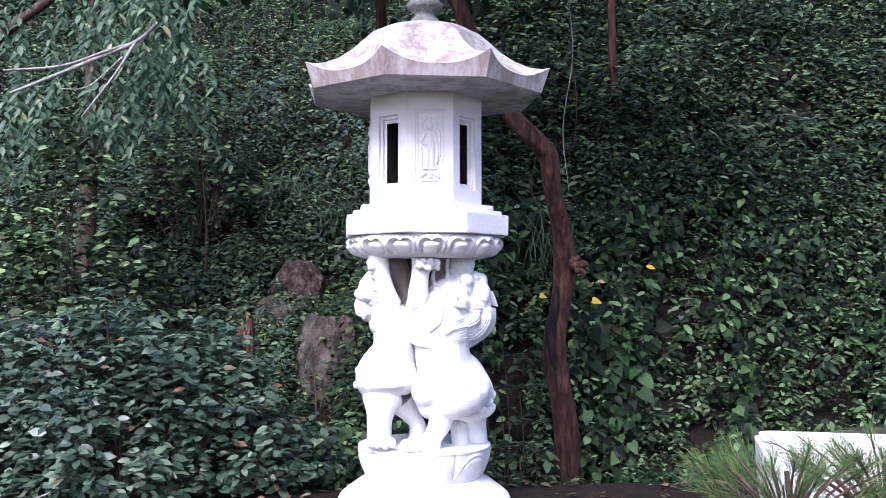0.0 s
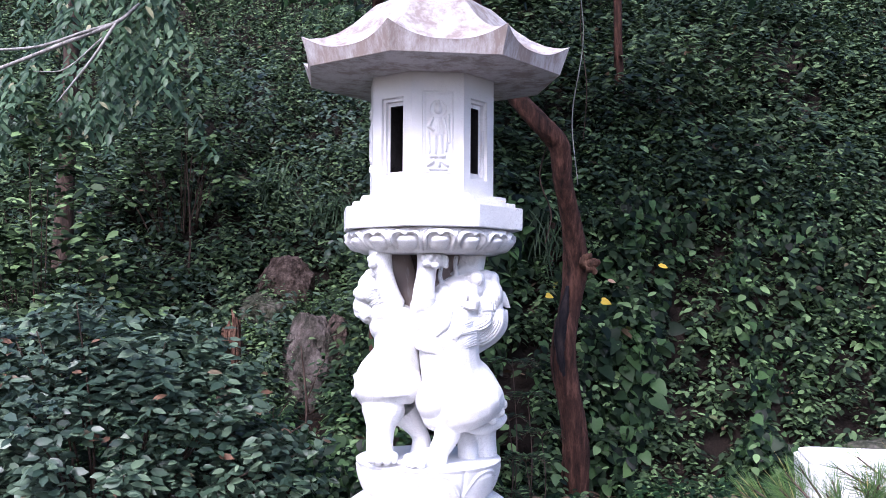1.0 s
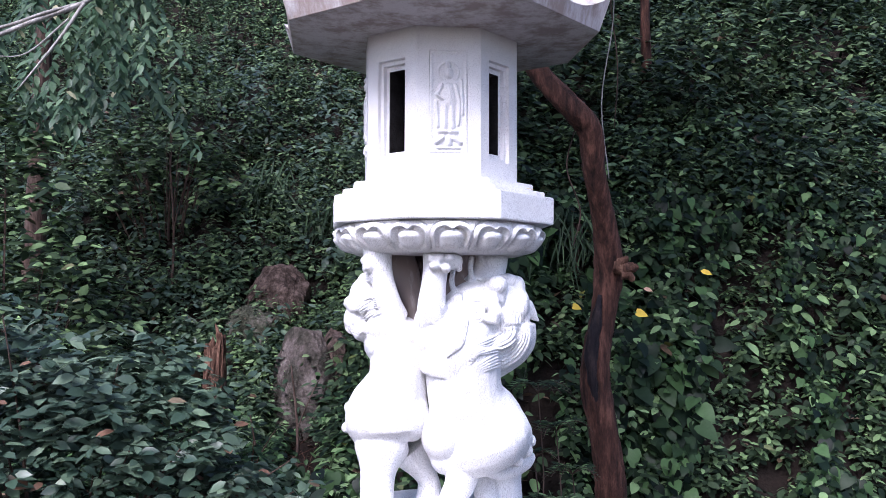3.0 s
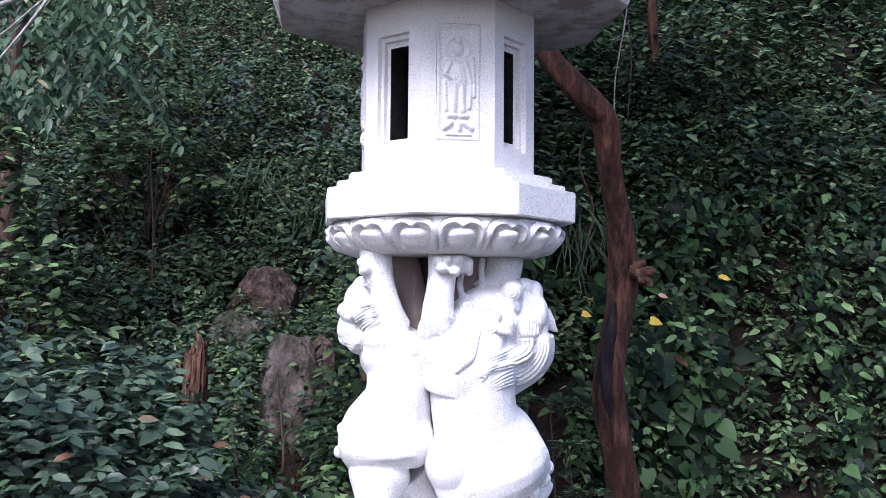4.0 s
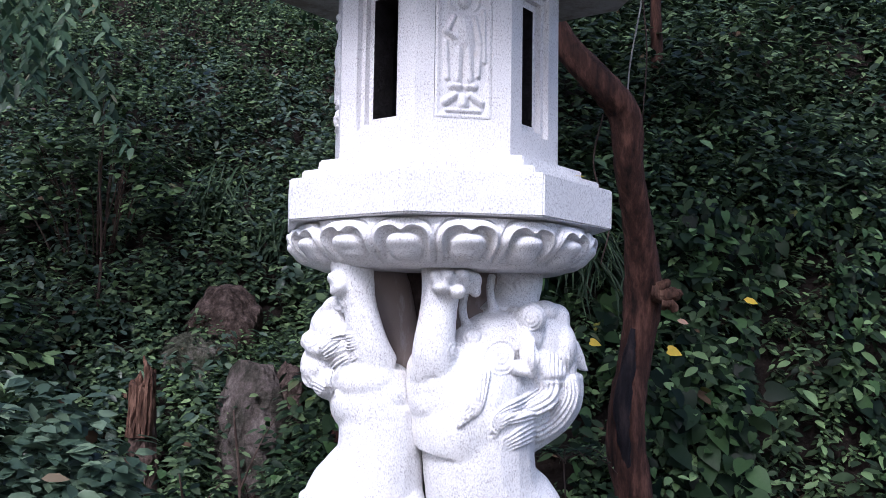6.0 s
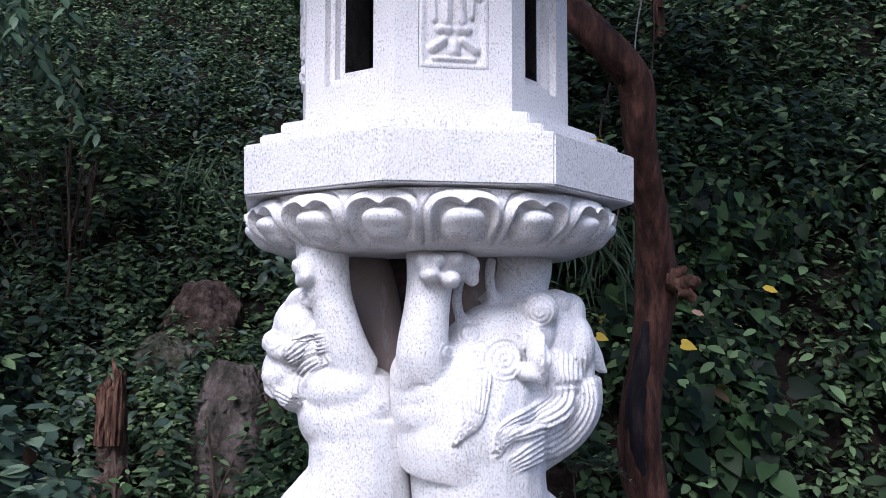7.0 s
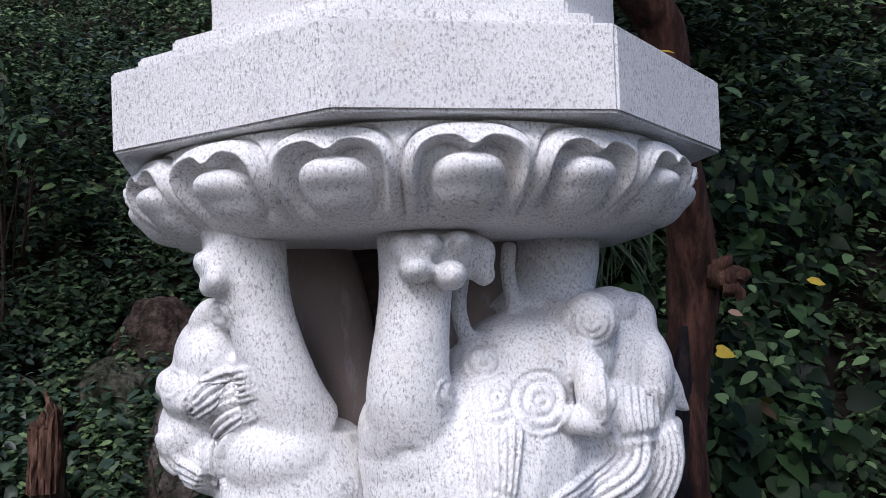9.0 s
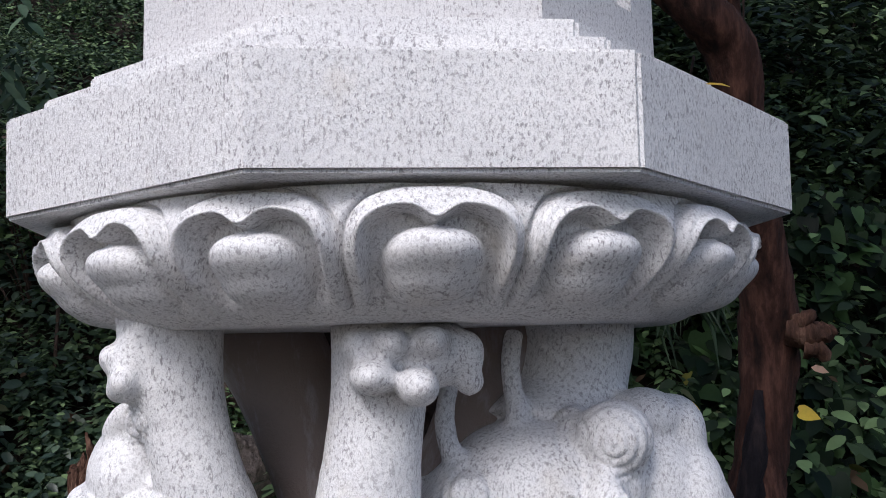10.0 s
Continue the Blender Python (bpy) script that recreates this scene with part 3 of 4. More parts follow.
right_forms = [
    # trunk and waist
    tube([(0.108, -0.120, 1.185, 0.137), (0.070, -0.170, 1.108, 0.160), (0.045, -0.190, 1.032, 0.155), (0.045, -0.175, 0.961, 0.147)], 16, 18),
    ball((0.182, -0.140, 1.101), (0.130, 0.130, 0.136)),
    ball((0.205, -0.130, 1.037), (0.100, 0.110, 0.105)),
    tube([(0.082, -0.180, 1.057, 0.163), (0.084, -0.170, 0.925, 0.158), (0.101, -0.150, 0.832, 0.164), (0.136, -0.110, 0.748, 0.202), (0.160, -0.100, 0.660, 0.229), (0.185, -0.080, 0.585, 0.193)], 16, 18),
    ball((0.259, -0.090, 0.671), (0.134, 0.160, 0.129)),
    ball((0.007, -0.170, 0.686), (0.099, 0.130, 0.115)),
    # upper arm, forearm and shoulder
    ball((-0.021, -0.200, 1.122), (0.105, 0.120, 0.103)),
    ball((-0.073, -0.215, 1.161), (0.054, 0.090, 0.064)),
    ball((0.007, -0.205, 1.089), (0.120, 0.125, 0.116)),
    ball((-0.032, -0.200, 1.086), (0.090, 0.115, 0.093)),
    ball((0.104, -0.170, 1.107), (0.112, 0.120, 0.102)),
    tube([(-0.053, -0.255, 1.168, 0.063), (-0.060, -0.270, 1.216, 0.060), (-0.057, -0.275, 1.272, 0.054), (-0.050, -0.275, 1.329, 0.051), (-0.044, -0.270, 1.386, 0.053), (-0.041, -0.250, 1.451, 0.056)], 16, 18),
    # paw under the capital
    ball((-0.000, -0.270, 1.405), (0.060, 0.055, 0.040)),
    ball((-0.055, -0.335, 1.382), (0.025, 0.034, 0.018)),
    ball((-0.010, -0.342, 1.372), (0.022, 0.036, 0.021)),
    ball((-0.037, -0.322, 1.414), (0.020, 0.034, 0.017)),
    ball((0.006, -0.318, 1.417), (0.020, 0.034, 0.017)),
    ball((0.045, -0.285, 1.404), (0.021, 0.030, 0.025)),
    ball((0.049, -0.280, 1.375), (0.016, 0.025, 0.017)),
    ball((-0.068, -0.310, 1.412), (0.019, 0.025, 0.019)),
    # neck, hind strap and head
    tube([(0.209, -0.080, 1.463, 0.083), (0.210, -0.080, 1.408, 0.079), (0.196, -0.090, 1.343, 0.076), (0.174, -0.110, 1.289, 0.098)], 12, 18),
    ball((0.136, -0.160, 1.237), (0.114, 0.120, 0.091)),
    ball((0.049, -0.190, 1.220), (0.052, 0.070, 0.066)),
    ball((0.202, -0.160, 1.257), (0.078, 0.110, 0.073)),
    tube([(0.123, -0.150, 1.430, 0.013), (0.114, -0.165, 1.382, 0.013), (0.117, -0.185, 1.330, 0.014), (0.100, -0.200, 1.289, 0.014), (0.068, -0.210, 1.275, 0.015), (0.040, -0.200, 1.288, 0.014), (0.033, -0.180, 1.331, 0.013), (0.045, -0.160, 1.383, 0.012)], 30, 10),
    ball((0.063, -0.262, 1.203), (0.033, 0.030, 0.031)),
    ball((0.127, -0.262, 1.197), (0.037, 0.032, 0.035)),
    ball((0.005, -0.250, 1.213), (0.017, 0.020, 0.017)),
    ball((0.053, -0.240, 1.253), (0.029, 0.025, 0.018)),
    # tufts, ear and mane
    ball((0.243, -0.140, 1.151), (0.100, 0.130, 0.095)),
    ball((0.217, -0.235, 1.307), (0.044, 0.050, 0.042)),
    ball((0.275, -0.160, 1.323), (0.044, 0.060, 0.036)),
    ball((0.314, -0.150, 1.302), (0.038, 0.060, 0.049)),
    ball((0.183, -0.190, 1.313), (0.025, 0.040, 0.029)),
    ball((0.316, -0.165, 1.223), (0.052, 0.075, 0.080)),
    ball((0.286, -0.190, 1.178), (0.035, 0.050, 0.039)),
    ball((0.342, -0.160, 1.175), (0.029, 0.050, 0.044)),
    ball((0.272, -0.160, 1.234), (0.073, 0.080, 0.094)),
    tube([(0.195, -0.260, 1.272, 0.016), (0.194, -0.285, 1.234, 0.023), (0.197, -0.300, 1.196, 0.027), (0.206, -0.305, 1.144, 0.005)], 16, 14),
    tube([(0.142, -0.275, 1.187, 0.012), (0.159, -0.300, 1.172, 0.019), (0.185, -0.305, 1.160, 0.015), (0.212, -0.300, 1.145, 0.004)], 14, 12),
    tube([(0.354, -0.120, 1.221, 0.043), (0.382, -0.120, 1.193, 0.028), (0.404, -0.120, 1.168, 0.014), (0.421, -0.120, 1.156, 0.003)], 10, 12),
    tube([(0.308, -0.160, 1.150, 0.069), (0.309, -0.150, 1.087, 0.076), (0.273, -0.140, 1.030, 0.069), (0.205, -0.140, 0.987, 0.056), (0.153, -0.150, 0.960, 0.047)], 16, 18),
    tube([(0.356, -0.110, 1.145, 0.050), (0.359, -0.100, 1.074, 0.050), (0.321, -0.100, 1.017, 0.050), (0.251, -0.100, 0.967, 0.047), (0.195, -0.100, 0.929, 0.042)], 16, 18),
    tube([(0.275, -0.215, 1.139, 0.032), (0.252, -0.235, 1.083, 0.036), (0.187, -0.250, 1.051, 0.027), (0.134, -0.255, 1.026, 0.019), (0.110, -0.245, 0.975, 0.006)], 16, 14),
    tube([(0.064, -0.255, 1.164, 0.029), (0.062, -0.265, 1.108, 0.029), (0.055, -0.260, 1.060, 0.023), (0.031, -0.250, 1.024, 0.013), (0.019, -0.240, 1.000, 0.004)], 14, 14),
    # legs, feet and tail
    tube([(0.039, -0.120, 0.671, 0.069), (0.045, -0.160, 0.611, 0.105), (0.076, -0.190, 0.548, 0.081), (0.067, -0.200, 0.488, 0.065), (0.030, -0.210, 0.423, 0.054), (0.014, -0.215, 0.358, 0.057)], 18, 18),
    tube([(0.037, -0.200, 0.385, 0.052), (-0.037, -0.255, 0.397, 0.054), (-0.102, -0.290, 0.395, 0.043)], 8, 12),
    ball((-0.138, -0.295, 0.389), (0.028, 0.028, 0.025)),
    ball((-0.117, -0.318, 0.384), (0.028, 0.028, 0.023)),
    ball((-0.075, -0.322, 0.379), (0.028, 0.028, 0.023)),
    ball((-0.130, -0.265, 0.401), (0.028, 0.028, 0.025)),
    tube([(0.278, -0.010, 0.601, 0.104), (0.297, 0.030, 0.472, 0.074), (0.302, 0.040, 0.293, 0.085)], 10, 14),
    tube([(0.207, 0.060, 0.496, 0.055), (0.206, -0.020, 0.428, 0.054), (0.210, -0.050, 0.311, 0.054)], 6, 12),
    ball((0.270, -0.215, 0.601), (0.036, 0.020, 0.031)),
    ball((0.356, -0.140, 0.613), (0.032, 0.030, 0.032)),
    ball((0.388, -0.100, 0.647), (0.021, 0.030, 0.027)),
    ball((0.311, -0.190, 0.576), (0.026, 0.020, 0.024)),
    tube([(0.165, -0.160, 0.552, 0.037), (0.260, -0.150, 0.529, 0.037), (0.350, -0.100, 0.552, 0.037), (0.391, -0.060, 0.580, 0.030)], 10, 12),
]

lion("white granite lion standing upright with a curled mane", right_forms, RIGHT_LOCKS, RIGHT_CURLS)

left_forms = [
    # trunk and waist
    tube([(-0.214, -0.120, 1.134, 0.103), (-0.204, -0.135, 1.066, 0.105), (-0.196, -0.125, 1.004, 0.103), (-0.194, -0.120, 0.964, 0.104)], 16, 18),
    ball((-0.266, -0.100, 1.064), (0.063, 0.110, 0.081)),
    tube([(-0.193, -0.125, 1.054, 0.113), (-0.186, -0.120, 0.943, 0.119), (-0.197, -0.100, 0.868, 0.143), (-0.219, -0.075, 0.786, 0.175), (-0.225, -0.060, 0.719, 0.176), (-0.216, -0.060, 0.647, 0.133)], 16, 18),
    ball((-0.126, -0.120, 0.764), (0.074, 0.100, 0.111)),
    ball((-0.249, -0.050, 0.744), (0.150, 0.150, 0.117)),
    # upper arm, forearm and shoulder
    ball((-0.225, -0.130, 1.127), (0.096, 0.112, 0.078)),
    ball((-0.154, -0.100, 1.115), (0.057, 0.100, 0.060)),
    ball((-0.147, -0.175, 1.082), (0.033, 0.030, 0.018)),
    tube([(-0.207, -0.160, 1.167, 0.065), (-0.226, -0.180, 1.217, 0.057), (-0.243, -0.190, 1.276, 0.050), (-0.258, -0.190, 1.335, 0.048), (-0.273, -0.185, 1.394, 0.057), (-0.280, -0.160, 1.460, 0.062)], 16, 18),
    # paw and its claws
    ball((-0.309, -0.190, 1.398), (0.033, 0.050, 0.039)),
    ball((-0.335, -0.200, 1.407), (0.015, 0.025, 0.017)),
    ball((-0.327, -0.200, 1.372), (0.015, 0.025, 0.015)),
    ball((-0.314, -0.225, 1.382), (0.019, 0.025, 0.021)),
    # head and mane
    ball((-0.325, -0.070, 1.267), (0.064, 0.110, 0.074)),
    ball((-0.314, -0.080, 1.313), (0.047, 0.080, 0.047)),
    ball((-0.365, -0.070, 1.266), (0.025, 0.050, 0.023)),
    ball((-0.385, -0.075, 1.236), (0.028, 0.050, 0.025)),
    ball((-0.397, -0.070, 1.228), (0.018, 0.040, 0.018)),
    ball((-0.340, -0.110, 1.217), (0.064, 0.070, 0.042)),
    tube([(-0.351, -0.110, 1.293, 0.012), (-0.346, -0.135, 1.327, 0.015), (-0.323, -0.150, 1.347, 0.015), (-0.300, -0.160, 1.336, 0.013), (-0.308, -0.170, 1.316, 0.011)], 18, 10),
    ball((-0.317, -0.150, 1.335), (0.014, 0.020, 0.014)),
    ball((-0.292, -0.160, 1.265), (0.016, 0.020, 0.010)),
    ball((-0.364, -0.110, 1.283), (0.018, 0.030, 0.014)),
    ball((-0.357, -0.060, 1.165), (0.056, 0.090, 0.064)),
    ball((-0.333, -0.080, 1.125), (0.047, 0.080, 0.057)),
    ball((-0.286, -0.120, 1.196), (0.050, 0.070, 0.052)),
    ball((-0.371, -0.050, 1.134), (0.037, 0.070, 0.037)),
    # legs, feet and tail
    tube([(-0.239, -0.070, 0.693, 0.080), (-0.250, -0.100, 0.626, 0.116), (-0.264, -0.125, 0.544, 0.079), (-0.269, -0.130, 0.467, 0.071), (-0.268, -0.140, 0.363, 0.073)], 18, 18),
    tube([(-0.266, -0.140, 0.389, 0.063), (-0.255, -0.220, 0.399, 0.059)], 6, 12),
    ball((-0.317, -0.245, 0.400), (0.023, 0.045, 0.030)),
    ball((-0.281, -0.272, 0.397), (0.023, 0.045, 0.030)),
    ball((-0.243, -0.277, 0.397), (0.023, 0.045, 0.030)),
    ball((-0.204, -0.255, 0.403), (0.023, 0.045, 0.031)),
    ball((-0.387, -0.040, 0.789), (0.021, 0.040, 0.024)),
    ball((-0.397, -0.030, 0.703), (0.021, 0.040, 0.024)),
    ball((-0.376, -0.040, 0.744), (0.027, 0.050, 0.059)),
    tube([(-0.138, 0.020, 0.609, 0.092), (-0.060, 0.050, 0.501, 0.052), (-0.031, 0.060, 0.431, 0.052), (-0.041, 0.060, 0.293, 0.074)], 10, 14),
]

lion("white granite lion reaching up with its head turned away", left_forms, LEFT_LOCKS, LEFT_CURLS)

# ---- the big red-barked tree behind the lantern ----
tree = empty("leaning_tree", "leaning tree with a crooked trunk of reddish brown bark", "tree", (1.43, 1.54, 0))


def under(ob, verts):
    o = ob.location
    return [(v[0] - o.x, v[1] - o.y, v[2] - o.z) for v in verts]


trunk_line = [(1.23, 1.57, -0.60, 0.108), (1.215, 1.51, -0.10, 0.100), (1.21, 1.48, 0.18, 0.095), (1.165, 1.46, 0.46, 0.088), (1.115, 1.45, 0.73, 0.092), (1.12, 1.45, 0.94, 0.084), (1.175, 1.48, 1.18, 0.078), (1.205, 1.47, 1.45, 0.090), (1.15, 1.38, 1.715, 0.070), (1.06, 1.26, 1.985, 0.066), (1.015, 1.20, 2.23, 0.074), (0.89, 1.16, 2.36, 0.068), (0.71, 1.20, 2.57, 0.062), (0.58, 1.22, 2.86, 0.060), (0.43, 1.25, 3.17, 0.058), (0.30, 1.32, 3.63, 0.052), (0.2, 1.41, 4.6, 0.04)]
v, f = tube(trunk_line, 130, 18, 0.12, 3)
piece("trunk", under(tree, v), f, BARK_RED, tree, smooth=True)
v, f = joined([tube([(1.22, 1.40, 1.45, 0.05), (1.285, 1.37, 1.44, 0.042), (1.325, 1.35, 1.445, 0.028), (1.345, 1.34, 1.455, 0.012)], 12, 14, 0.55, 2), tube([(1.26, 1.37, 1.40, 0.032), (1.30, 1.35, 1.39, 0.025), (1.312, 1.345, 1.36, 0.01)], 8, 10, 0.6, 4), tube([(1.24, 1.38, 1.47, 0.03), (1.27, 1.35, 1.49, 0.022), (1.28, 1.34, 1.51, 0.008)], 8, 10, 0.6, 6)])
piece("knot", under(tree, v), f, SPLINTER, tree, "broken branch stub with torn wood", True)
v, f = tube([(1.13, 1.405, 1.28, 0.012), (1.10, 1.385, 1.12, 0.034), (1.065, 1.375, 0.94, 0.038), (1.075, 1.37, 0.76, 0.026), (1.11, 1.38, 0.60, 0.006)], 20, 10, 0.35, 5)
piece("scar", under(tree, v), f, SCAR, tree, "dark scar in the bark", True)


def slender_tree(x, y, r, top, lean, mat, label, seed, crown=True):
    z = float(land(x, y))
    t = empty("slender_tree", label, "tree", (x, y, z), "trees on the bank")
    pts = [(0, 0, -0.1, r * 1.25), (lean * 0.2, 0.02, 0.25 * top, r), (lean * 0.55, -0.03, 0.55 * top, r * 0.85), (lean, 0, top, r * 0.6)]
    piece("trunk", *tube(pts, 30, 10, 0.1, seed), mat, t, smooth=True)
    if crown:
        rng = np.random.RandomState(seed)
        n = 1600
        c = rng.normal(size=(26, 3)) * (1.3, 1.3, 0.45) + (lean, 0, top + 0.5)
        at = c[rng.randint(0, 26, n)] + rng.normal(size=(n, 3)) * 0.28
        ob = leaves("crown", LEAF_DARK, at, jitter(rng, np.tile((0.0, -0.3, -0.6), (n, 1)), 0.6), jitter(rng, np.tile((0.0, -0.2, 1.0), (n, 1)), 0.4), rng.uniform(0.1, 0.2, n), OVAL)
        ob.parent = t
    return t


slender_tree(-0.08, 3.168, 0.075, 4.4, -0.05, BARK_RED, "slender straight tree with reddish bark", 11)
slender_tree(2.46, 4.356, 0.045, 3.2, -0.08, BARK_RED, "thin bare-stemmed tree high on the bank", 12)
slender_tree(-3.4, 5.72, 0.10, 4.2, 0.1, BARK_DARK, "tree with a stout brown trunk in the gully", 13)

# crown of the leaning tree, high over the lantern's back
rng = np.random.RandomState(41)
nl = 9000
cc = rng.normal(size=(60, 3)) * (1.5, 1.3, 0.4) + (0.4, 0.9, 5.2)
at = cc[rng.randint(0, 60, nl)] + rng.normal(size=(nl, 3)) * 0.3
ob = leaves("crown", LEAF_DARK, at - np.array(tree.location), jitter(rng, np.tile((0.0, -0.3, -0.6), (nl, 1)), 0.6), jitter(rng, np.tile((0.0, -0.2, 1.0), (nl, 1)), 0.4), rng.uniform(0.10, 0.2, nl), OVAL)
ob.parent = tree


# ---- greenery on the bank ----
def wave(x, y, scale, seed):
    r = np.random.RandomState(seed)
    s = 0
    for _ in range(6):
        a, b, p = r.normal(size=3)
        s = s + np.sin(scale * (a * x + b * y) + 6 * p)
    return s / 3.2


def sprigs(name, label, mat, shape, count, box, height, size, per, seed, keep=None, droop=0.35, out=0.5, gap=-0.6, tall=0.0, category="undergrowth"):
    """Many small plants over the ground, each a stem with its leaves set round it."""
    rng = np.random.RandomState(seed)
    x, y = rng.uniform(box[0], box[1], count), rng.uniform(box[2], box[3], count)
    k = wave(x, y, 2.3, seed) > gap
    if keep is not None:
        k &= keep(x, y)
    x, y = x[k], y[k]
    n = len(x)
    up = land_normal(x, y)
    grow = up * out + np.array((0, -0.12, 1.0)) * (1 - out) + 0.16 * rng.normal(size=(n, 3))
    grow /= np.linalg.norm(grow, axis=1)[:, None]
    base = np.stack([x, y, land(x, y)], -1)
    big = 0.75 + 0.45 * np.clip(wave(x, y, 1.6, seed + 1), -1, 1)
    ln = rng.uniform(height[0], height[1], n) * big + tall * np.clip(wave(x, y, 1.1, seed + 2), 0, 1)
    t = np.tile(np.linspace(0.35, 1.0, per), (n, 1)) + 0.05 * rng.normal(size=(n, per))
    az = rng.uniform(0, 6.28, n)[:, None] + 2.4 * np.arange(per)[None] + 0.3 * rng.normal(size=(n, per))
    side = np.stack([np.cos(az), np.sin(az), np.zeros_like(az)], -1)
    at = base[:, None] + grow[:, None] * (ln[:, None] * t)[..., None] + side * (0.25 * size[0])
    aim = side + np.array((0, -0.25, -droop)) + 0.25 * rng.normal(size=side.shape) + grow[:, None] * (t[..., None] - 0.5) * 0.5
    nor = grow[:, None] * 0.8 + np.array((0, -0.25, 0.55)) + 0.28 * rng.normal(size=side.shape)
    sz = rng.uniform(size[0], size[1], (n, 1)) * rng.uniform(0.7, 1.15, (n, per)) * (1.1 - 0.35 * t)
    ob = leaves(name, mat, at.reshape(-1, 3), aim.reshape(-1, 3), nor.reshape(-1, 3), sz.reshape(-1), shape)
    return tagged(ob, label, category, kind="stuff")


def on_right(x, y):
    y = y / 0.88
    clear = np.hypot((x - 1.38) / 0.17, (y - 1.55) / 0.40) > 1
    return (x - 0.12 * y > -0.85 + 0.15 * np.sin(2.2 * y)) & clear & ~((x > 3.0) & (x < 4.1) & (y < 2.0)) & (y > 1.45 + 0.2 * np.sin(3 * x))


def hanging(name, label, mat, count, box, size, seed, keep, gap=-0.85):
    """Creepers: heart-shaped leaves that hang and overlap down a steep face."""
    rng = np.random.RandomState(seed)
    x, y = rng.uniform(box[0], box[1], count), rng.uniform(box[2], box[3], count)
    k = keep(x, y) & (wave(x, y, 3.1, seed) > gap) & (wave(x, y, 8.0, seed + 9) > -0.45)
    x, y = x[k], y[k]
    n = len(x)
    up = land_normal(x, y)
    w = wave(x, y, 2.0, seed + 3)
    w2 = wave(x, 1.4 * y, 5.5, seed + 4)
    h = 0.04 + 0.26 * rng.rand(n) * (0.6 + 0.5 * np.clip(w, -1, 1)) + 0.16 * np.clip(w, 0, 1) + 0.18 * np.clip(w2, -0.2, 1)
    at = np.stack([x, y, land(x, y)], -1) + up * h[:, None]
    aim = np.array((0, -0.55, -0.65)) + 0.45 * rng.normal(size=(n, 3))
    nor = np.array((-0.08, -0.72, 0.72)) + 0.34 * rng.normal(size=(n, 3))
    s = (size[0] + (size[1] - size[0]) * rng.rand(n) ** 2.2) * (0.9 + 0.3 * np.clip(wave(x, y, 2.6, seed + 5), -1, 1))
    return tagged(leaves(name, mat, at, aim, nor, s, shape=HEART), label, "creeper", kind="stuff")


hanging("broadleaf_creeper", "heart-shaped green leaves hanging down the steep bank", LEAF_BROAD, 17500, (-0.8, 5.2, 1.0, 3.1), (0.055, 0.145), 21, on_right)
sprigs("bank_undergrowth", "small-leaved green plants crowding the steep bank", LEAF_HILL, OVAL, 4200, (-0.9, 6.2, 1.14, 3.9), (0.14, 0.42), (0.05, 0.10), 13, 22, on_right)
sprigs("bank_herbs", "tall leafy herbs standing out of the bank", LEAF_HILL, OVAL_FINE, 520, (-0.9, 5.5, 1.32, 3.872), (0.3, 0.6), (0.08, 0.14), 11, 25, on_right, 0.5)
sprigs("upper_bank_undergrowth", "mixed green undergrowth on the upper bank, leaf colour darkened for shade", LEAF_UPPER_SHADED, OVAL, 7000, (-1.2, 9.0, 3.1, 10.5), (0.2, 0.6), (0.08, 0.17), 12, 23, on_right, tall=0.5, gap=-3)


def on_left(x, y):
    y = y / 0.88
    rock = (np.hypot((x + 0.70) / 0.26, (y - 4.5) / 0.35) > 1) & (np.hypot((x + 1.40) / 0.12, (y - 4.4) / 0.3) > 1)
    return (x - 0.12 * y < -0.75 + 0.2 * np.sin(2.2 * y)) & rock & (y > 4.3 + 0.3 * np.sin(2.1 * x))


sprigs("gully_undergrowth", "mixed green undergrowth climbing the gully", LEAF_UPPER, OVAL, 12000, (-8.0, 2.2, 3.7, 14.5), (0.18, 0.55), (0.06, 0.13), 12, 24, on_left, tall=0.35, gap=-1.2)
sprigs("gully_herbs", "pale broad herbs among the gully undergrowth", LEAF_SHRUB, OVAL, 900, (-7, 1.5, 3.872, 9.68), (0.3, 0.7), (0.09, 0.16), 10, 26, on_left, 0.4, tall=0.3)
sprigs("low_weeds", "low weeds round the foot of the bank", LEAF_DARK, OVAL, 420, (0.55, 3, 0.792, 1.54), (0.06, 0.26), (0.05, 0.10), 9, 27, lambda x, y: np.abs(x - 1.40 + 0.27 * (1.8 - 1.13 * y)) > 0.2)
sprigs("gully_weeds", "low weeds on the gully floor", LEAF_DARK, OVAL, 1300, (-4.5, 0.4, 1.672, 4.048), (0.1, 0.4), (0.05, 0.10), 10, 28, None, gap=-0.25)

sprigs("gully_sprays", "small green sprays growing over the gully rocks", LEAF_HILL, OVAL, 900, (-1.95, 0.15, 3.828, 5.192), (0.12, 0.42), (0.04, 0.08), 12, 29, lambda x, y: (np.hypot((x + 0.66) / 0.17, (y - 3.85) / 0.25) > 1) & (np.hypot((x + 1.40) / 0.10, (y - 3.85) / 0.3) > 1), 0.3, gap=-0.9)


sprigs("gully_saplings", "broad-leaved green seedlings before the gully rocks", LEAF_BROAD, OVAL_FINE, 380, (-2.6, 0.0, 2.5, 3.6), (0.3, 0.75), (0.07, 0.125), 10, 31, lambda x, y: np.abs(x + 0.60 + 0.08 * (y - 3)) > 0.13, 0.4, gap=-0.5)


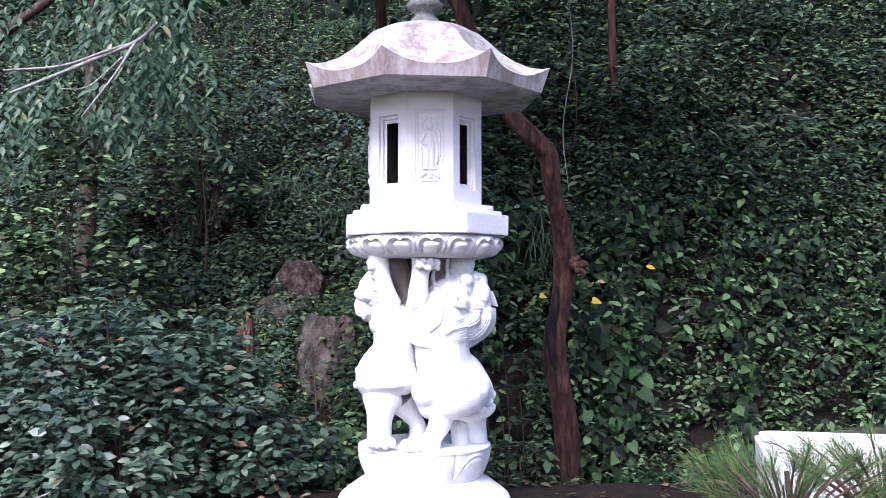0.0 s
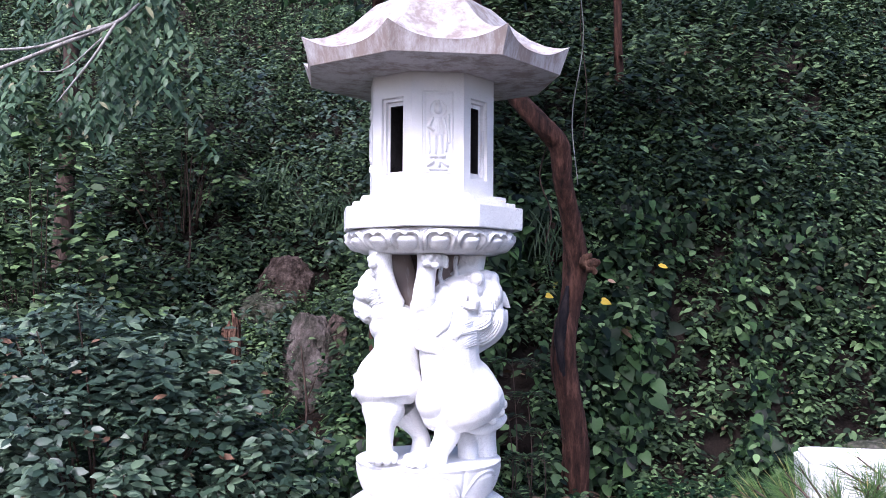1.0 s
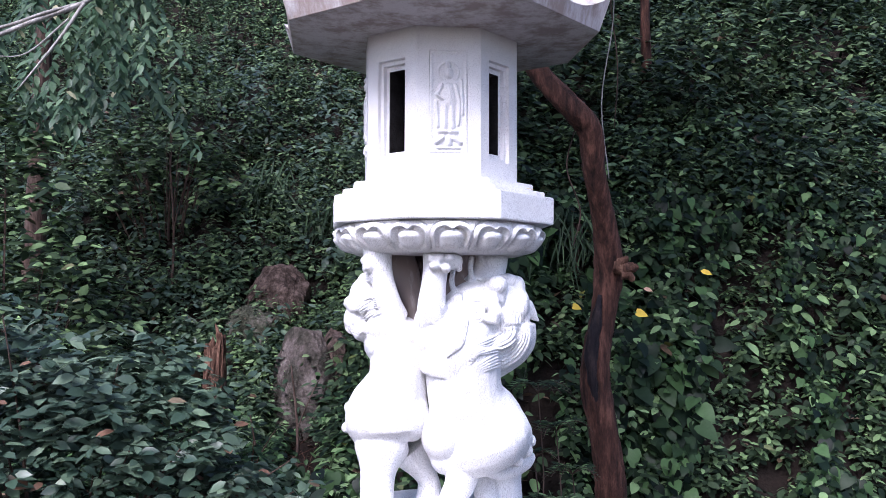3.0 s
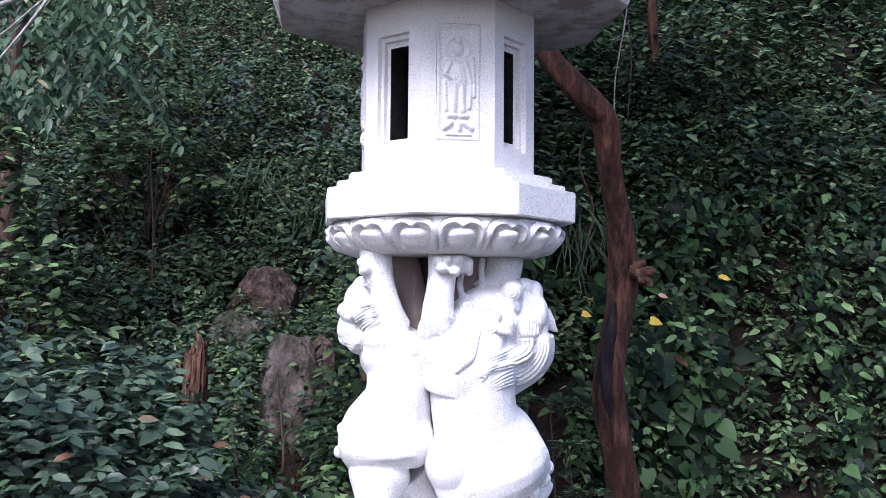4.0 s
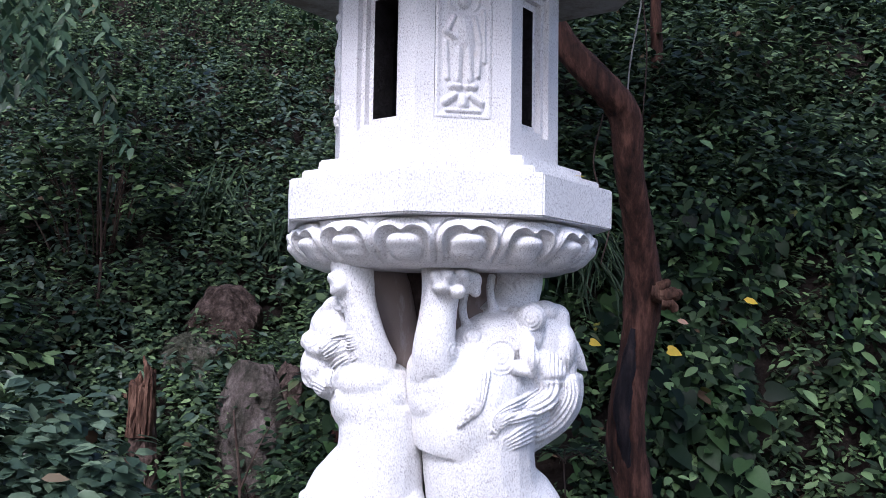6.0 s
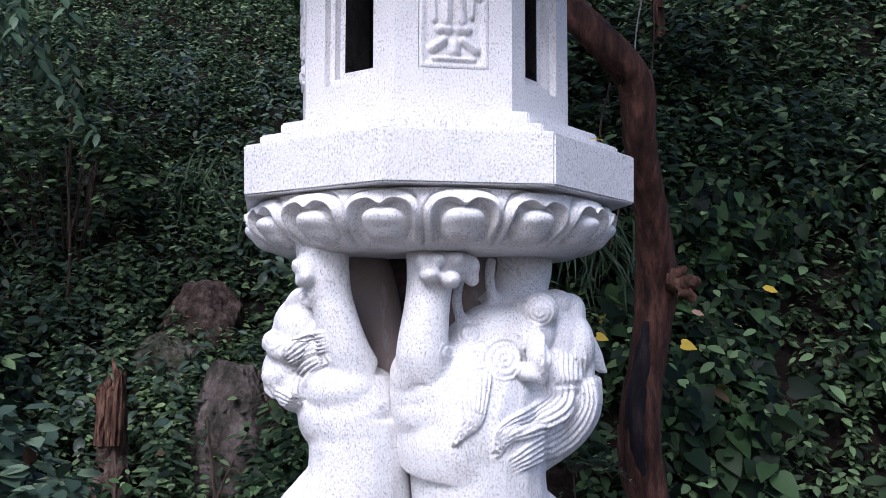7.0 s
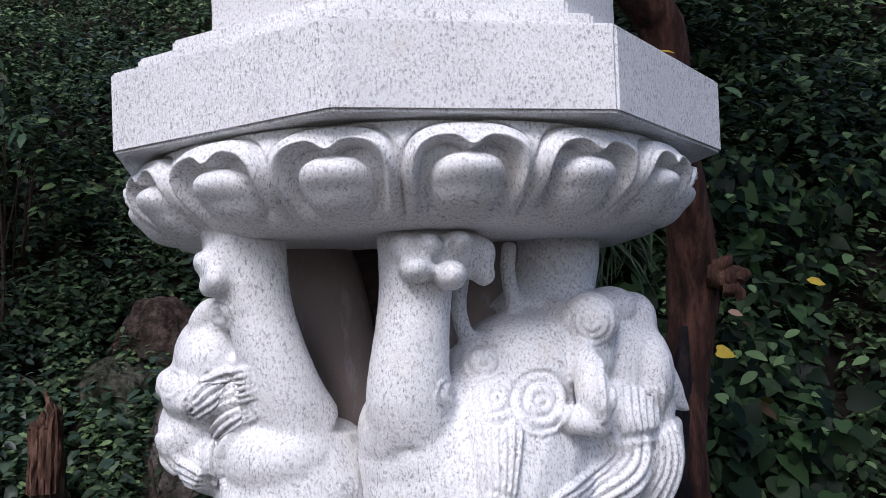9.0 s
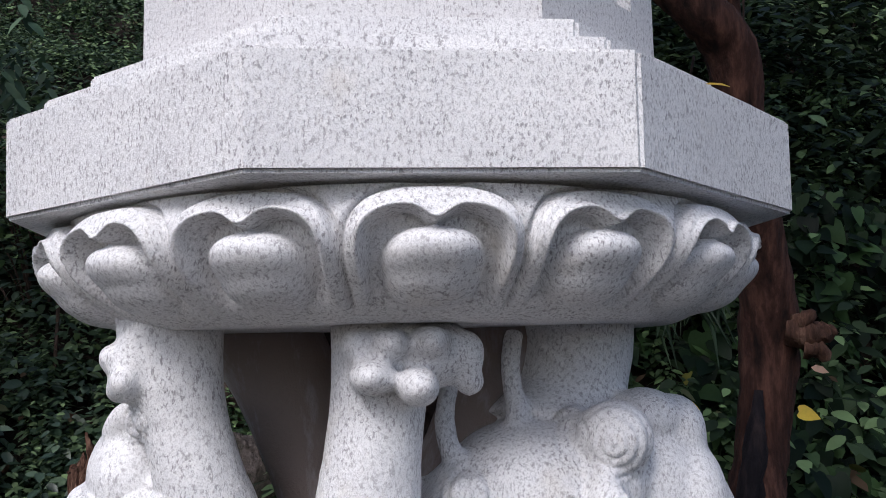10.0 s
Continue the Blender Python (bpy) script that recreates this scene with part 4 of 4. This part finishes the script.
# grass tufts hanging on the slope
def tuft(x, y, n, length, seed, group):
    rng = np.random.RandomState(seed)
    z = float(land(x, y)) + 0.35
    ob = empty("grass_tuft", "tuft of long arching grass on the slope", "grass", (x, y, z), group)
    a = rng.uniform(0, 6.28, n)
    aim = np.stack([0.5 * np.cos(a), -0.7 + 0.3 * np.sin(a), -0.75 + 0.3 * rng.rand(n)], -1)
    g = leaves("foliage", GRASS, np.stack([0.12 * rng.normal(size=n), -0.05 - 0.1 * rng.rand(n), 0.1 * rng.normal(size=n)], -1), aim, np.tile((0, -0.5, 0.8), (n, 1)) + 0.2 * rng.normal(size=(n, 3)), rng.uniform(0.5, 1.0, n) * length, (NARROW[0] * np.array((0.16, 1, 1.2)), *NARROW[1:]))
    g.parent = ob
    stem = tube([(0, 0, -0.36, 0.03), (0, -0.03, -0.1, 0.05), (0, -0.05, 0.0, 0.04)], 6, 8)
    piece("root", *stem, BARK_DARK, ob)


tuft(-1.15, 7.04, 90, 0.75, 51, "grass tufts")
tuft(-0.4, 6.512, 70, 0.6, 52, "grass tufts")
tuft(1.35, 2.816, 60, 0.45, 53, "grass tufts")


# ---- the shrub beside the lantern ----
def shrub(name, label, x, y, size, mat, leaf, n_tips, per, seed, base=0.35, stem_mat=None, shape=OVAL, flat=0.55, category="shrub"):
    """Stems from one root, with a rosette of leaves at each twig's end; size: half-widths and height."""
    rng = np.random.RandomState(seed)
    z = float(land(x, y))
    ob = empty(name, label, category, (x, y, z))
    d = rng.normal(size=(n_tips, 3))
    d[:, 2] = np.abs(d[:, 2])
    d /= np.linalg.norm(d, axis=1)[:, None]
    r = 0.55 + 0.45 * rng.rand(n_tips) ** 0.5
    lump = 1 + 0.16 * np.sin(5 * d[:, 0] + 3 * d[:, 1] + seed) + 0.12 * np.sin(9 * d[:, 2] + 7 * d[:, 0])
    tips = d * np.array(size) * (r * lump)[:, None]
    tips[:, 2] = base + tips[:, 2] * (1 - base / size[2])
    az = rng.uniform(0, 6.28, (n_tips, 1)) + 2.4 * np.arange(per)[None] + 0.3 * rng.normal(size=(n_tips, per))
    side = np.stack([np.cos(az), np.sin(az), np.full_like(az, 0.1)], -1)
    drop = rng.rand(n_tips, per)
    at = tips[:, None] - (0.10 * drop)[..., None] * np.array((0, 0, 1.0)) + side * 0.015
    aim = side + np.array((0, -0.12, -0.15)) + 0.25 * rng.normal(size=side.shape)
    nor = np.array((0, -0.25, 1.0)) * flat + d[:, None] * 0.35 + 0.25 * rng.normal(size=side.shape)
    s = rng.uniform(leaf[0], leaf[1], (n_tips, 1)) * rng.uniform(0.7, 1.1, (n_tips, per))
    lv = leaves("foliage", mat, at.reshape(-1, 3), aim.reshape(-1, 3), nor.reshape(-1, 3), s.reshape(-1), shape)
    lv.parent = ob
    stems = []
    for i in range(0, n_tips, max(1, n_tips // 32)):
        p = tips[i]
        q = p * (0.6, 0.6, 0.5)
        stems.append(tube([(0.4 * p[0], 0.4 * p[1], -0.05, 0.010), (*q, 0.007), (*p, 0.003)], 8, 6))
    tagged(piece("branchwork", *joined(stems), stem_mat or BARK_DARK, ob), kind="stuff")
    return ob


shrub("broadleaf_shrub", "wide grey-green shrub with glossy oval leaves", -1.75, 0.66, (1.05, 0.75, 1.36), LEAF_SHRUB, (0.065, 0.11), 1100, 8, 61, 0.24)
shrub("broadleaf_shrub", "grey-green shrub with oval leaves beside its neighbour", -3.0, 0.792, (0.9, 0.8, 1.25), LEAF_SHRUB, (0.065, 0.11), 800, 8, 62, 0.24)
shrub("low_shrub", "low dark shrub with thin reddish stems", -0.95, 1.32, (0.45, 0.4, 0.75), LEAF_DARK, (0.04, 0.075), 120, 7, 63, 0.25, BARK_RED)
shrub("dark_shrub", "dark green shrub in the shade of the gully", -3.1, 4.05, (1.1, 0.9, 2.7), LEAF_HILL, (0.09, 0.15), 600, 7, 64, 0.4)
shrub("dark_shrub", "dense dark green shrub high in the gully", -2.2, 6.336, (0.9, 0.8, 1.5), LEAF_HILL, (0.08, 0.13), 300, 7, 65, 0.3)


def pinnate(x, y, z, lift, fronds, length, seed, label):
    """A plant with feathered fronds."""
    rng = np.random.RandomState(seed)
    ob = empty("feathered_plant", label, "plant", (x, y, z), "feathered plants")
    at, aim, nor, sz, ribs = [], [], [], [], []
    for i in range(fronds):
        a = rng.uniform(-2.9, -0.3)
        d = np.array((math.cos(a), math.sin(a) * 0.8, 0.75 + 0.5 * rng.rand()))
        d /= np.linalg.norm(d)
        s = np.cross(d, (0, 0, 1.0))
        s /= np.linalg.norm(s)
        ln = length * rng.uniform(0.7, 1.1)
        pts = []
        for j in range(12):
            t = j / 11
            p = d * ln * t + np.array((0, 0, lift - 0.75 * ln * t * t))
            pts.append((*p, 0.004 * (1 - 0.7 * t)))
            if j > 2:
                for sg in (-1, 1):
                    at.append(p)
                    aim.append(s * sg + d * 0.5 + 0.1 * rng.normal(size=3))
                    nor.append((0, -0.3, 1))
                    sz.append(ln * 0.22 * math.sin(math.pi * (0.18 + 0.78 * t)))
        ribs.append(tube(pts, 12, 5))
    lv = leaves("foliage", LEAF_HILL, np.array(at), np.array(aim), np.array(nor, float), np.array(sz), NARROW)
    lv.parent = ob
    piece("stem", *tube([(0, 0.02, -0.05, 0.005), (0.03, 0.01, 0.5 * lift, 0.004), (0, 0, lift, 0.003)], 8, 6), BARK_DARK, ob)
    tagged(piece("ribwork", *joined(ribs), BARK_DARK, ob), kind="stuff")


for i, (px, py, lift, ln) in enumerate(((0.62, 0.80, 1.00, 0.30), (0.74, 0.90, 0.84, 0.30), (0.58, 0.72, 0.62, 0.26), (0.70, 0.78, 0.40, 0.34), (0.84, 0.95, 0.62, 0.28), (0.62, 0.86, 0.22, 0.32))):
    pinnate(px, py, float(land(px, py)), lift, 8, ln, 70 + i, "plant with feathered dark green fronds by the lantern")


# ---- the drooping tree in the gully ----
droopy = empty("drooping_tree", "small tree with pale drooping leaves and bare grey branches", "tree", (-5.0, 4.93, float(land(-5.0, 4.93))))
v, f = tube([(-5.0, 4.93, 0.3, 0.09), (-4.9, 4.85, 2.2, 0.075), (-4.3, 4.7, 3.6, 0.06), (-2.9, 4.5, 4.7, 0.04)], 30, 10, 0.1, 5)
piece("trunk", under(droopy, v), f, BARK_DARK, droopy, smooth=True)
for pts in ([(-3.497, 3.432, 3.055, 0.014), (-3.152, 3.432, 3.205, 0.018), (-2.738, 3.432, 3.396, 0.020), (-2.423, 3.608, 3.604, 0.019), (-2.315, 4.048, 3.907, 0.016)], [(-3.546, 3.388, 3.253, 0.010), (-3.054, 3.432, 3.316, 0.013), (-2.679, 3.432, 3.455, 0.014), (-2.423, 3.608, 3.604, 0.014)], [(-2.423, 3.564, 3.582, 0.016), (-2.581, 3.432, 3.236, 0.012), (-2.857, 3.388, 2.833, 0.005)], [(-2.512, 3.476, 3.428, 0.009), (-2.807, 3.432, 3.135, 0.006), (-3.054, 3.388, 3.093, 0.003)]):
    v, f = tube(pts, 22, 7, 0.12, 9)
    piece("bare_branch", under(droopy, v), f, BARK_GREY, droopy, "bare grey branch", True)
rng = np.random.RandomState(77)
spray_at, spray_aim, spray_nor, spray_sz = [], [], [], []
for i in range(210):
    c = np.array((rng.uniform(-4.0, -1.85), rng.uniform(3.78, 4.75), 0.0))
    c[2] = rng.uniform(2.9, 4.62) + 0.15 * (c[0] + 2.6)
    if (c[0] > -2.0 and c[2] < 3.17) or (c[0] < -2.75 and c[2] > 3.32 and rng.rand() < 0.6):
        continue
    way = np.array((rng.normal() * 0.3, -0.25, -1.0))
    m = rng.randint(9, 16)
    for j in range(m):
        p = c + way * 0.035 * j
        a = 2.4 * j + i
        spray_at.append(p)
        spray_aim.append((0.8 * math.cos(a), 0.5 * math.sin(a) - 0.2, -0.75))
        spray_nor.append((0.3 * math.cos(a), -0.6, 0.7))
        spray_sz.append(rng.uniform(0.09, 0.15))
lv = leaves("foliage", LEAF_PALE, np.array(spray_at) - np.array(droopy.location), np.array(spray_aim) + 0.15 * rng.normal(size=(len(spray_at), 3)), np.array(spray_nor), np.array(spray_sz), (OVAL[0] * np.array((0.8, 1, 1)), *OVAL[1:]))
lv.parent = droopy

# thin sapling stems in the gully
for i, (x, y, h, r) in enumerate(((-2.02, 5.45, 1.5, 0.014), (-0.71, 2.82, 1.0, 0.012), (-0.98, 2.64, 0.7, 0.010))):
    z = float(land(x, y))
    sap = empty("sapling", "thin dark leafless sapling", "sapling", (x, y, z), "saplings")
    piece("stem", *tube([(0, 0, -0.05, r), (0.02, 0.02, 0.5 * h, r * 0.9), (-0.03, 0.0, h, r * 0.5)], 14, 7, 0.1, i), BARK_DARK, sap)
    piece("twig", *tube([(0.02, 0.02, 0.55 * h, r * 0.6), (0.12, -0.05, 0.8 * h, r * 0.4), (0.2, -0.1, 0.95 * h, 0.002)], 10, 6), BARK_DARK, sap)

# hanging vines by the leaning tree
for i, (x, y, top, low, sway) in enumerate(((1.33, 1.94, 3.8, 2.05, 0.05), (0.97, 1.36, 2.27, 1.57, -0.06), (1.42, 2.02, 3.8, 2.4, -0.04))):
    v, f = tube([(x, y, top, 0.004), (x + sway, y - 0.04, top - 0.35 * (top - low), 0.0045), (x - 0.5 * sway, y, top - 0.7 * (top - low), 0.0045), (x + 0.3 * sway, y - 0.02, low, 0.003)], 26, 6, 0.2, i)
    ob = piece("hanging_vine", v, f, BARK_GREY if i == 0 else BARK_DARK, None, "", True)
    tagged(ob, "thin vine hanging over the bank", "vine", "hanging vines")


# ---- rocks, stump and fallen wood ----
def rock(x, y, z, r, seed, label, mat=None, name="rock"):
    """A broken stone: flat faces split off a lump, then roughened."""
    rng = np.random.RandomState(seed)
    faces = rng.normal(size=(17, 3))
    faces /= np.linalg.norm(faces, axis=1)[:, None]
    depth = rng.uniform(0.62, 0.98, 17)
    bm = bmesh.new()
    bmesh.ops.create_icosphere(bm, subdivisions=5, radius=1.0)
    o = Vector((seed * 3.1, seed * 1.7, 0))
    for q in bm.verts:
        d = q.co.normalized()
        along = faces @ np.array(d)
        k = min(1.05, float(np.min(np.where(along > 0.05, depth / np.maximum(along, 0.05), 9.0))))
        k += 0.07 * noise.noise(d * 2.3 + o) + 0.05 * noise.noise(d * 6 + o) + 0.025 * noise.noise(d * 15 + o)
        q.co = Vector((d.x * r[0], d.y * r[1], d.z * r[2])) * k
    ob = part(name, bm, mat or ROCK, None)
    ob.location = (x, y, z)
    return tagged(ob, label, "rock")


MOSSY = soil("mossy_rock", [(0.3, (0.02, 0.025, 0.015)), (0.5, (0.075, 0.080, 0.058)), (0.7, (0.22, 0.20, 0.18))], 8)
rock(-0.70, 4.26, 0.36, (0.32, 0.34, 0.62), 3, "brownish grey rock face stained with earth")
rock(-0.48, 4.30, 0.52, (0.26, 0.30, 0.48), 14, "crumbling brown rock beside the grey one", RED_EARTH)
rock(-1.22, 5.05, 0.82, (0.36, 0.36, 0.54), 5, "grey rock with patches of moss in the gully", MOSSY)
rock(-0.98, 5.40, 1.12, (0.34, 0.32, 0.48), 8, "crumbling reddish earth under roots", RED_EARTH, name="earth_clod")
rock(3.6, 1.6, -0.05, (0.5, 0.3, 0.26), 11, "dark mossy boulder at the foot of the bank", MOSSY)
for i, (x, y, r) in enumerate(((-2.25, -0.55, 0.07), (-2.05, -0.62, 0.05), (-2.38, -0.5, 0.045), (-2.42, -0.25, 0.05), (-1.75, -0.3, 0.05), (-1.55, 0.0, 0.04), (-2.0, -0.35, 0.035))):
    tagged(rock(x, y, 0.3 * r, (r, 0.8 * r, 0.6 * r), 20 + i, "small pale stone lying on the earth", BARK_GREY if i % 2 else ROCK, name="stone"), group="stones")

stump = empty("broken_stump", "broken tree stump with torn reddish wood", "tree stump", (-1.42, 3.95, float(land(-1.42, 3.95))))
stump_top = 0.80 - stump.location.z
piece("trunk", *tube([(0, 0.03, -0.2, 0.17), (0.01, 0.03, 0.5 * stump_top, 0.10), (0.02, 0.05, stump_top, 0.07)], 14, 16, 0.4, 3), BARK_DARK, stump)
rng = np.random.RandomState(5)
for i in range(12):
    a = 2.4 * i
    x, y = 0.055 * math.cos(a) + 0.015 * rng.normal(), 0.05 * math.sin(a) - 0.01
    h = rng.uniform(0.03, 0.14) + (0.12 if x > 0.03 else 0.0)
    piece("splinter", *tube([(x, y, stump_top - 0.30, 0.026), (x * 1.05 + 0.01, y, stump_top + h * 0.4, 0.022), (x + 0.03 * rng.normal(), y + 0.02, stump_top + h, 0.006)], 12, 8, 0.7, i), SPLINTER, stump)
for i, (x, y, z, ln, r, yaw, mat, what) in enumerate(((-1.20, 2.35, 0.10, 0.16, 0.035, 62, SPLINTER, "freshly cut stub of pale wood on the earth"), (-0.85, 2.2, 0.06, 0.5, 0.03, -15, BARK_RED, "fallen reddish branch on dark earth"), (-1.5, 1.8, 0.04, 0.6, 0.012, 25, BARK_GREY, "thin grey fallen stick"), (-0.5, 1.2, 0.05, 1.3, 0.007, 12, BARK_GREY, "thin grey fallen stick"), (-0.75, 1.7, 0.08, 0.9, 0.008, 40, BARK_RED, "thin reddish fallen twig"), (-2.3, -0.1, 0.03, 0.5, 0.008, 30, BARK_GREY, "thin grey fallen stick"), (-1.3, 1.4, 0.05, 0.7, 0.008, -30, BARK_RED, "thin reddish fallen twig"), (-1.05, 2.0, 0.08, 0.5, 0.018, 100, BARK_RED, "fallen reddish branch on dark earth"))):
    a = radians(yaw)
    dx, dy = math.cos(a) * ln / 2, math.sin(a) * ln / 2
    v, f = tube([(-dx, -dy, 0, r), (0, 0.02, 0.02, r * 0.9), (dx, dy, 0.03 + ln * 0.12, r * 0.7)], 12, 8, 0.15, i)
    ob = piece("fallen_branch", v, f, mat, None, "", True)
    ob.location = (x, y, float(land(x, y)) + max(z, r))
    tagged(ob, what, "branch", "fallen wood")

rng = np.random.RandomState(91)
n = 2600
x, y = rng.uniform(-4.5, 3.5, n), rng.uniform(-1.2, 5.2, n)
k = np.hypot(x, y) > 0.55
x, y = x[k], y[k]
n = len(x)
ob = leaves("leaf_litter", DEAD, np.stack([x, y, land(x, y) + 0.012 + 0.02 * rng.rand(n)], -1), np.stack([rng.normal(size=n), rng.normal(size=n), 0.15 * rng.normal(size=n)], -1), np.tile((0, 0, 1.0), (n, 1)) + 0.3 * rng.normal(size=(n, 3)), rng.uniform(0.04, 0.10, n), OVAL)
tagged(ob, "brown fallen leaves scattered over the earth", "leaf litter", kind="stuff")
n = 420
x, y = rng.uniform(-1.1, -0.05, n), rng.uniform(4.2, 5.3, n)
ob = leaves("leaf_litter", DEAD, np.stack([x, y, land(x, y) + 0.02 + 0.03 * rng.rand(n)], -1), rng.normal(size=(n, 3)) * (1, 1, 0.3) + (0, -0.3, -0.2), np.tile((0, -0.4, 1.0), (n, 1)) + 0.3 * rng.normal(size=(n, 3)), rng.uniform(0.05, 0.11, n), OVAL)
tagged(ob, "brown fallen leaves caught on the gully's bare earth", "leaf litter", kind="stuff")
n = 260
x, y = rng.uniform(-2.6, 0.2, n), rng.uniform(0.9, 4.2, n)
tw = []
for i in range(n):
    a, ln = rng.uniform(0, 6.28), rng.uniform(0.1, 0.4)
    b = np.array((x[i], y[i], float(land(x[i], y[i])) + 0.01))
    tw.append(tube([(*b, 0.004), (b[0] + 0.5 * ln * math.cos(a), b[1] + 0.5 * ln * math.sin(a), b[2] + 0.4 * ln, 0.003), (b[0] + ln * math.cos(a), b[1] + ln * math.sin(a), b[2] + rng.uniform(0.1, 0.9) * ln, 0.001)], 4, 4))
ob = piece("twigs", *joined(tw), BARK_RED)
tagged(ob, "tangle of thin reddish twigs on the gully floor", "twigs", kind="stuff")

# single coloured leaves on the bank
for (x, y, z, s, mat, what) in ((1.12, 2.0, 1.21, 0.06, YELLOW, "small yellow leaf on the creeper"), (2.06, 2.16, 1.455, 0.085, YELLOW, "yellow leaf lying on the creeper"), (1.60, 2.0, 1.33, 0.065, PINKISH, "withered pinkish leaf among the green"), (1.57, 2.05, 1.17, 0.08, YELLOW, "dull yellow leaf in the shade"), (0.335, -0.245, 1.709, 0.035, YELLOW, "curled yellow leaf resting on the stone step")):
    ob = leaves("yellow_leaf" if mat is YELLOW else "withered_leaf", mat, np.array([(0, 0, 0.0)]), np.array([(0.8, -0.3, -0.2)]) if z < 1.6 else np.array([(0.8, -0.1, 0.05)]), np.array([(0, -0.9, 0.5)]) if z < 1.6 else np.array([(0, -0.2, 1.0)]), np.array([s]), HEART if z < 1.3 else OVAL)
    ob.location = (x, y, z)
    tagged(ob, what, "leaf", "fallen coloured leaves")

# ---- the stone trough and the pine in front of it ----
trough = empty("stone_trough", "white granite trough with rounded rim", "stone trough", (2.19, -1.09, 0.0))
bm = bmesh.new()
outer = [(0.56, 0.25, 0.0), (0.59, 0.27, 0.25), (0.60, 0.28, 0.50)]
inner = [(0.52, 0.20, 0.50), (0.47, 0.16, 0.36)]
loops = []
for hx, hy, z in outer + inner:
    ring = []
    for cx, cy, a0 in ((1, 1, 0), (-1, 1, 90), (-1, -1, 180), (1, -1, 270)):
        for i in range(7):
            a = radians(a0 + 15 * i)
            ring.append(bm.verts.new((cx * (hx - 0.12) + 0.12 * math.cos(a), cy * (hy - 0.12) + 0.12 * math.sin(a), z)))
    loops.append(ring)
for lo, hi in zip(loops, loops[1:]):
    for k in range(28):
        bm.faces.new((lo[k], lo[(k + 1) % 28], hi[(k + 1) % 28], hi[k]))
bm.faces.new(loops[0][::-1])
bm.faces.new(loops[-1])
rim_edges = [e for e in bm.edges if all(abs(q.co.z - 0.50) < 1e-5 for q in e.verts) and any(q in loops[2] or q in loops[3] for q in e.verts)]
bmesh.ops.bevel(bm, geom=[e for e in rim_edges if (e.verts[0] in loops[2]) == (e.verts[1] in loops[2])], offset=0.022, segments=3, affect='EDGES')
part("basin", bm, STONE, trough)
trough.rotation_euler = (0, 0, radians(-20))


def pine(x, y, top, seed):
    """A young pine: upright shoots thick with long needles."""
    rng = np.random.RandomState(seed)
    ob = empty("young_pine", "young pine with long yellow-green needles", "pine", (x, y, 0))
    piece("trunk", *tube([(0, 0, -0.03, 0.025), (0.02, 0, 0.5 * top, 0.018), (0, 0, 0.8 * top, 0.01)], 12, 8, 0.1, seed), BARK_DARK, ob)
    at, aim, sz, shoots = [], [], [], []
    for i in range(46):
        a = rng.uniform(0, 6.28)
        rr = 0.36 * math.sqrt(rng.rand())
        tip = np.array((rr * math.cos(a) * 1.25, rr * math.sin(a), top * rng.uniform(0.72, 1.02) - 0.35 * rr))
        root = tip * (0.4, 0.4, 0.75)
        shoots.append(tube([(0, 0, 0.3 * top, 0.009), (*root, 0.006), (*tip, 0.003)], 8, 5))
        d = (tip - root) / np.linalg.norm(tip - root)
        for j in range(62):
            t = rng.uniform(0.45, 1.0)
            p = root + (tip - root) * t
            w = rng.normal(size=3)
            w -= d * np.dot(w, d)
            w /= np.linalg.norm(w)
            at.append(p)
            aim.append(d * 0.95 + w * 0.75 * (1.25 - t * 0.8))
            sz.append(rng.uniform(0.06, 0.11))
    nn = len(at)
    lv = leaves("foliage", NEEDLE, np.array(at), np.array(aim), rng.normal(size=(nn, 3)), np.array(sz), (NARROW[0] * np.array((0.075, 1, 0.3)), *NARROW[1:]))
    lv.parent = ob
    tagged(piece("branchwork", *joined(shoots), BARK_DARK, ob), kind="stuff")


pine(1.20, -2.08, 0.70, 81)
pine(1.66, -1.98, 0.74, 82)
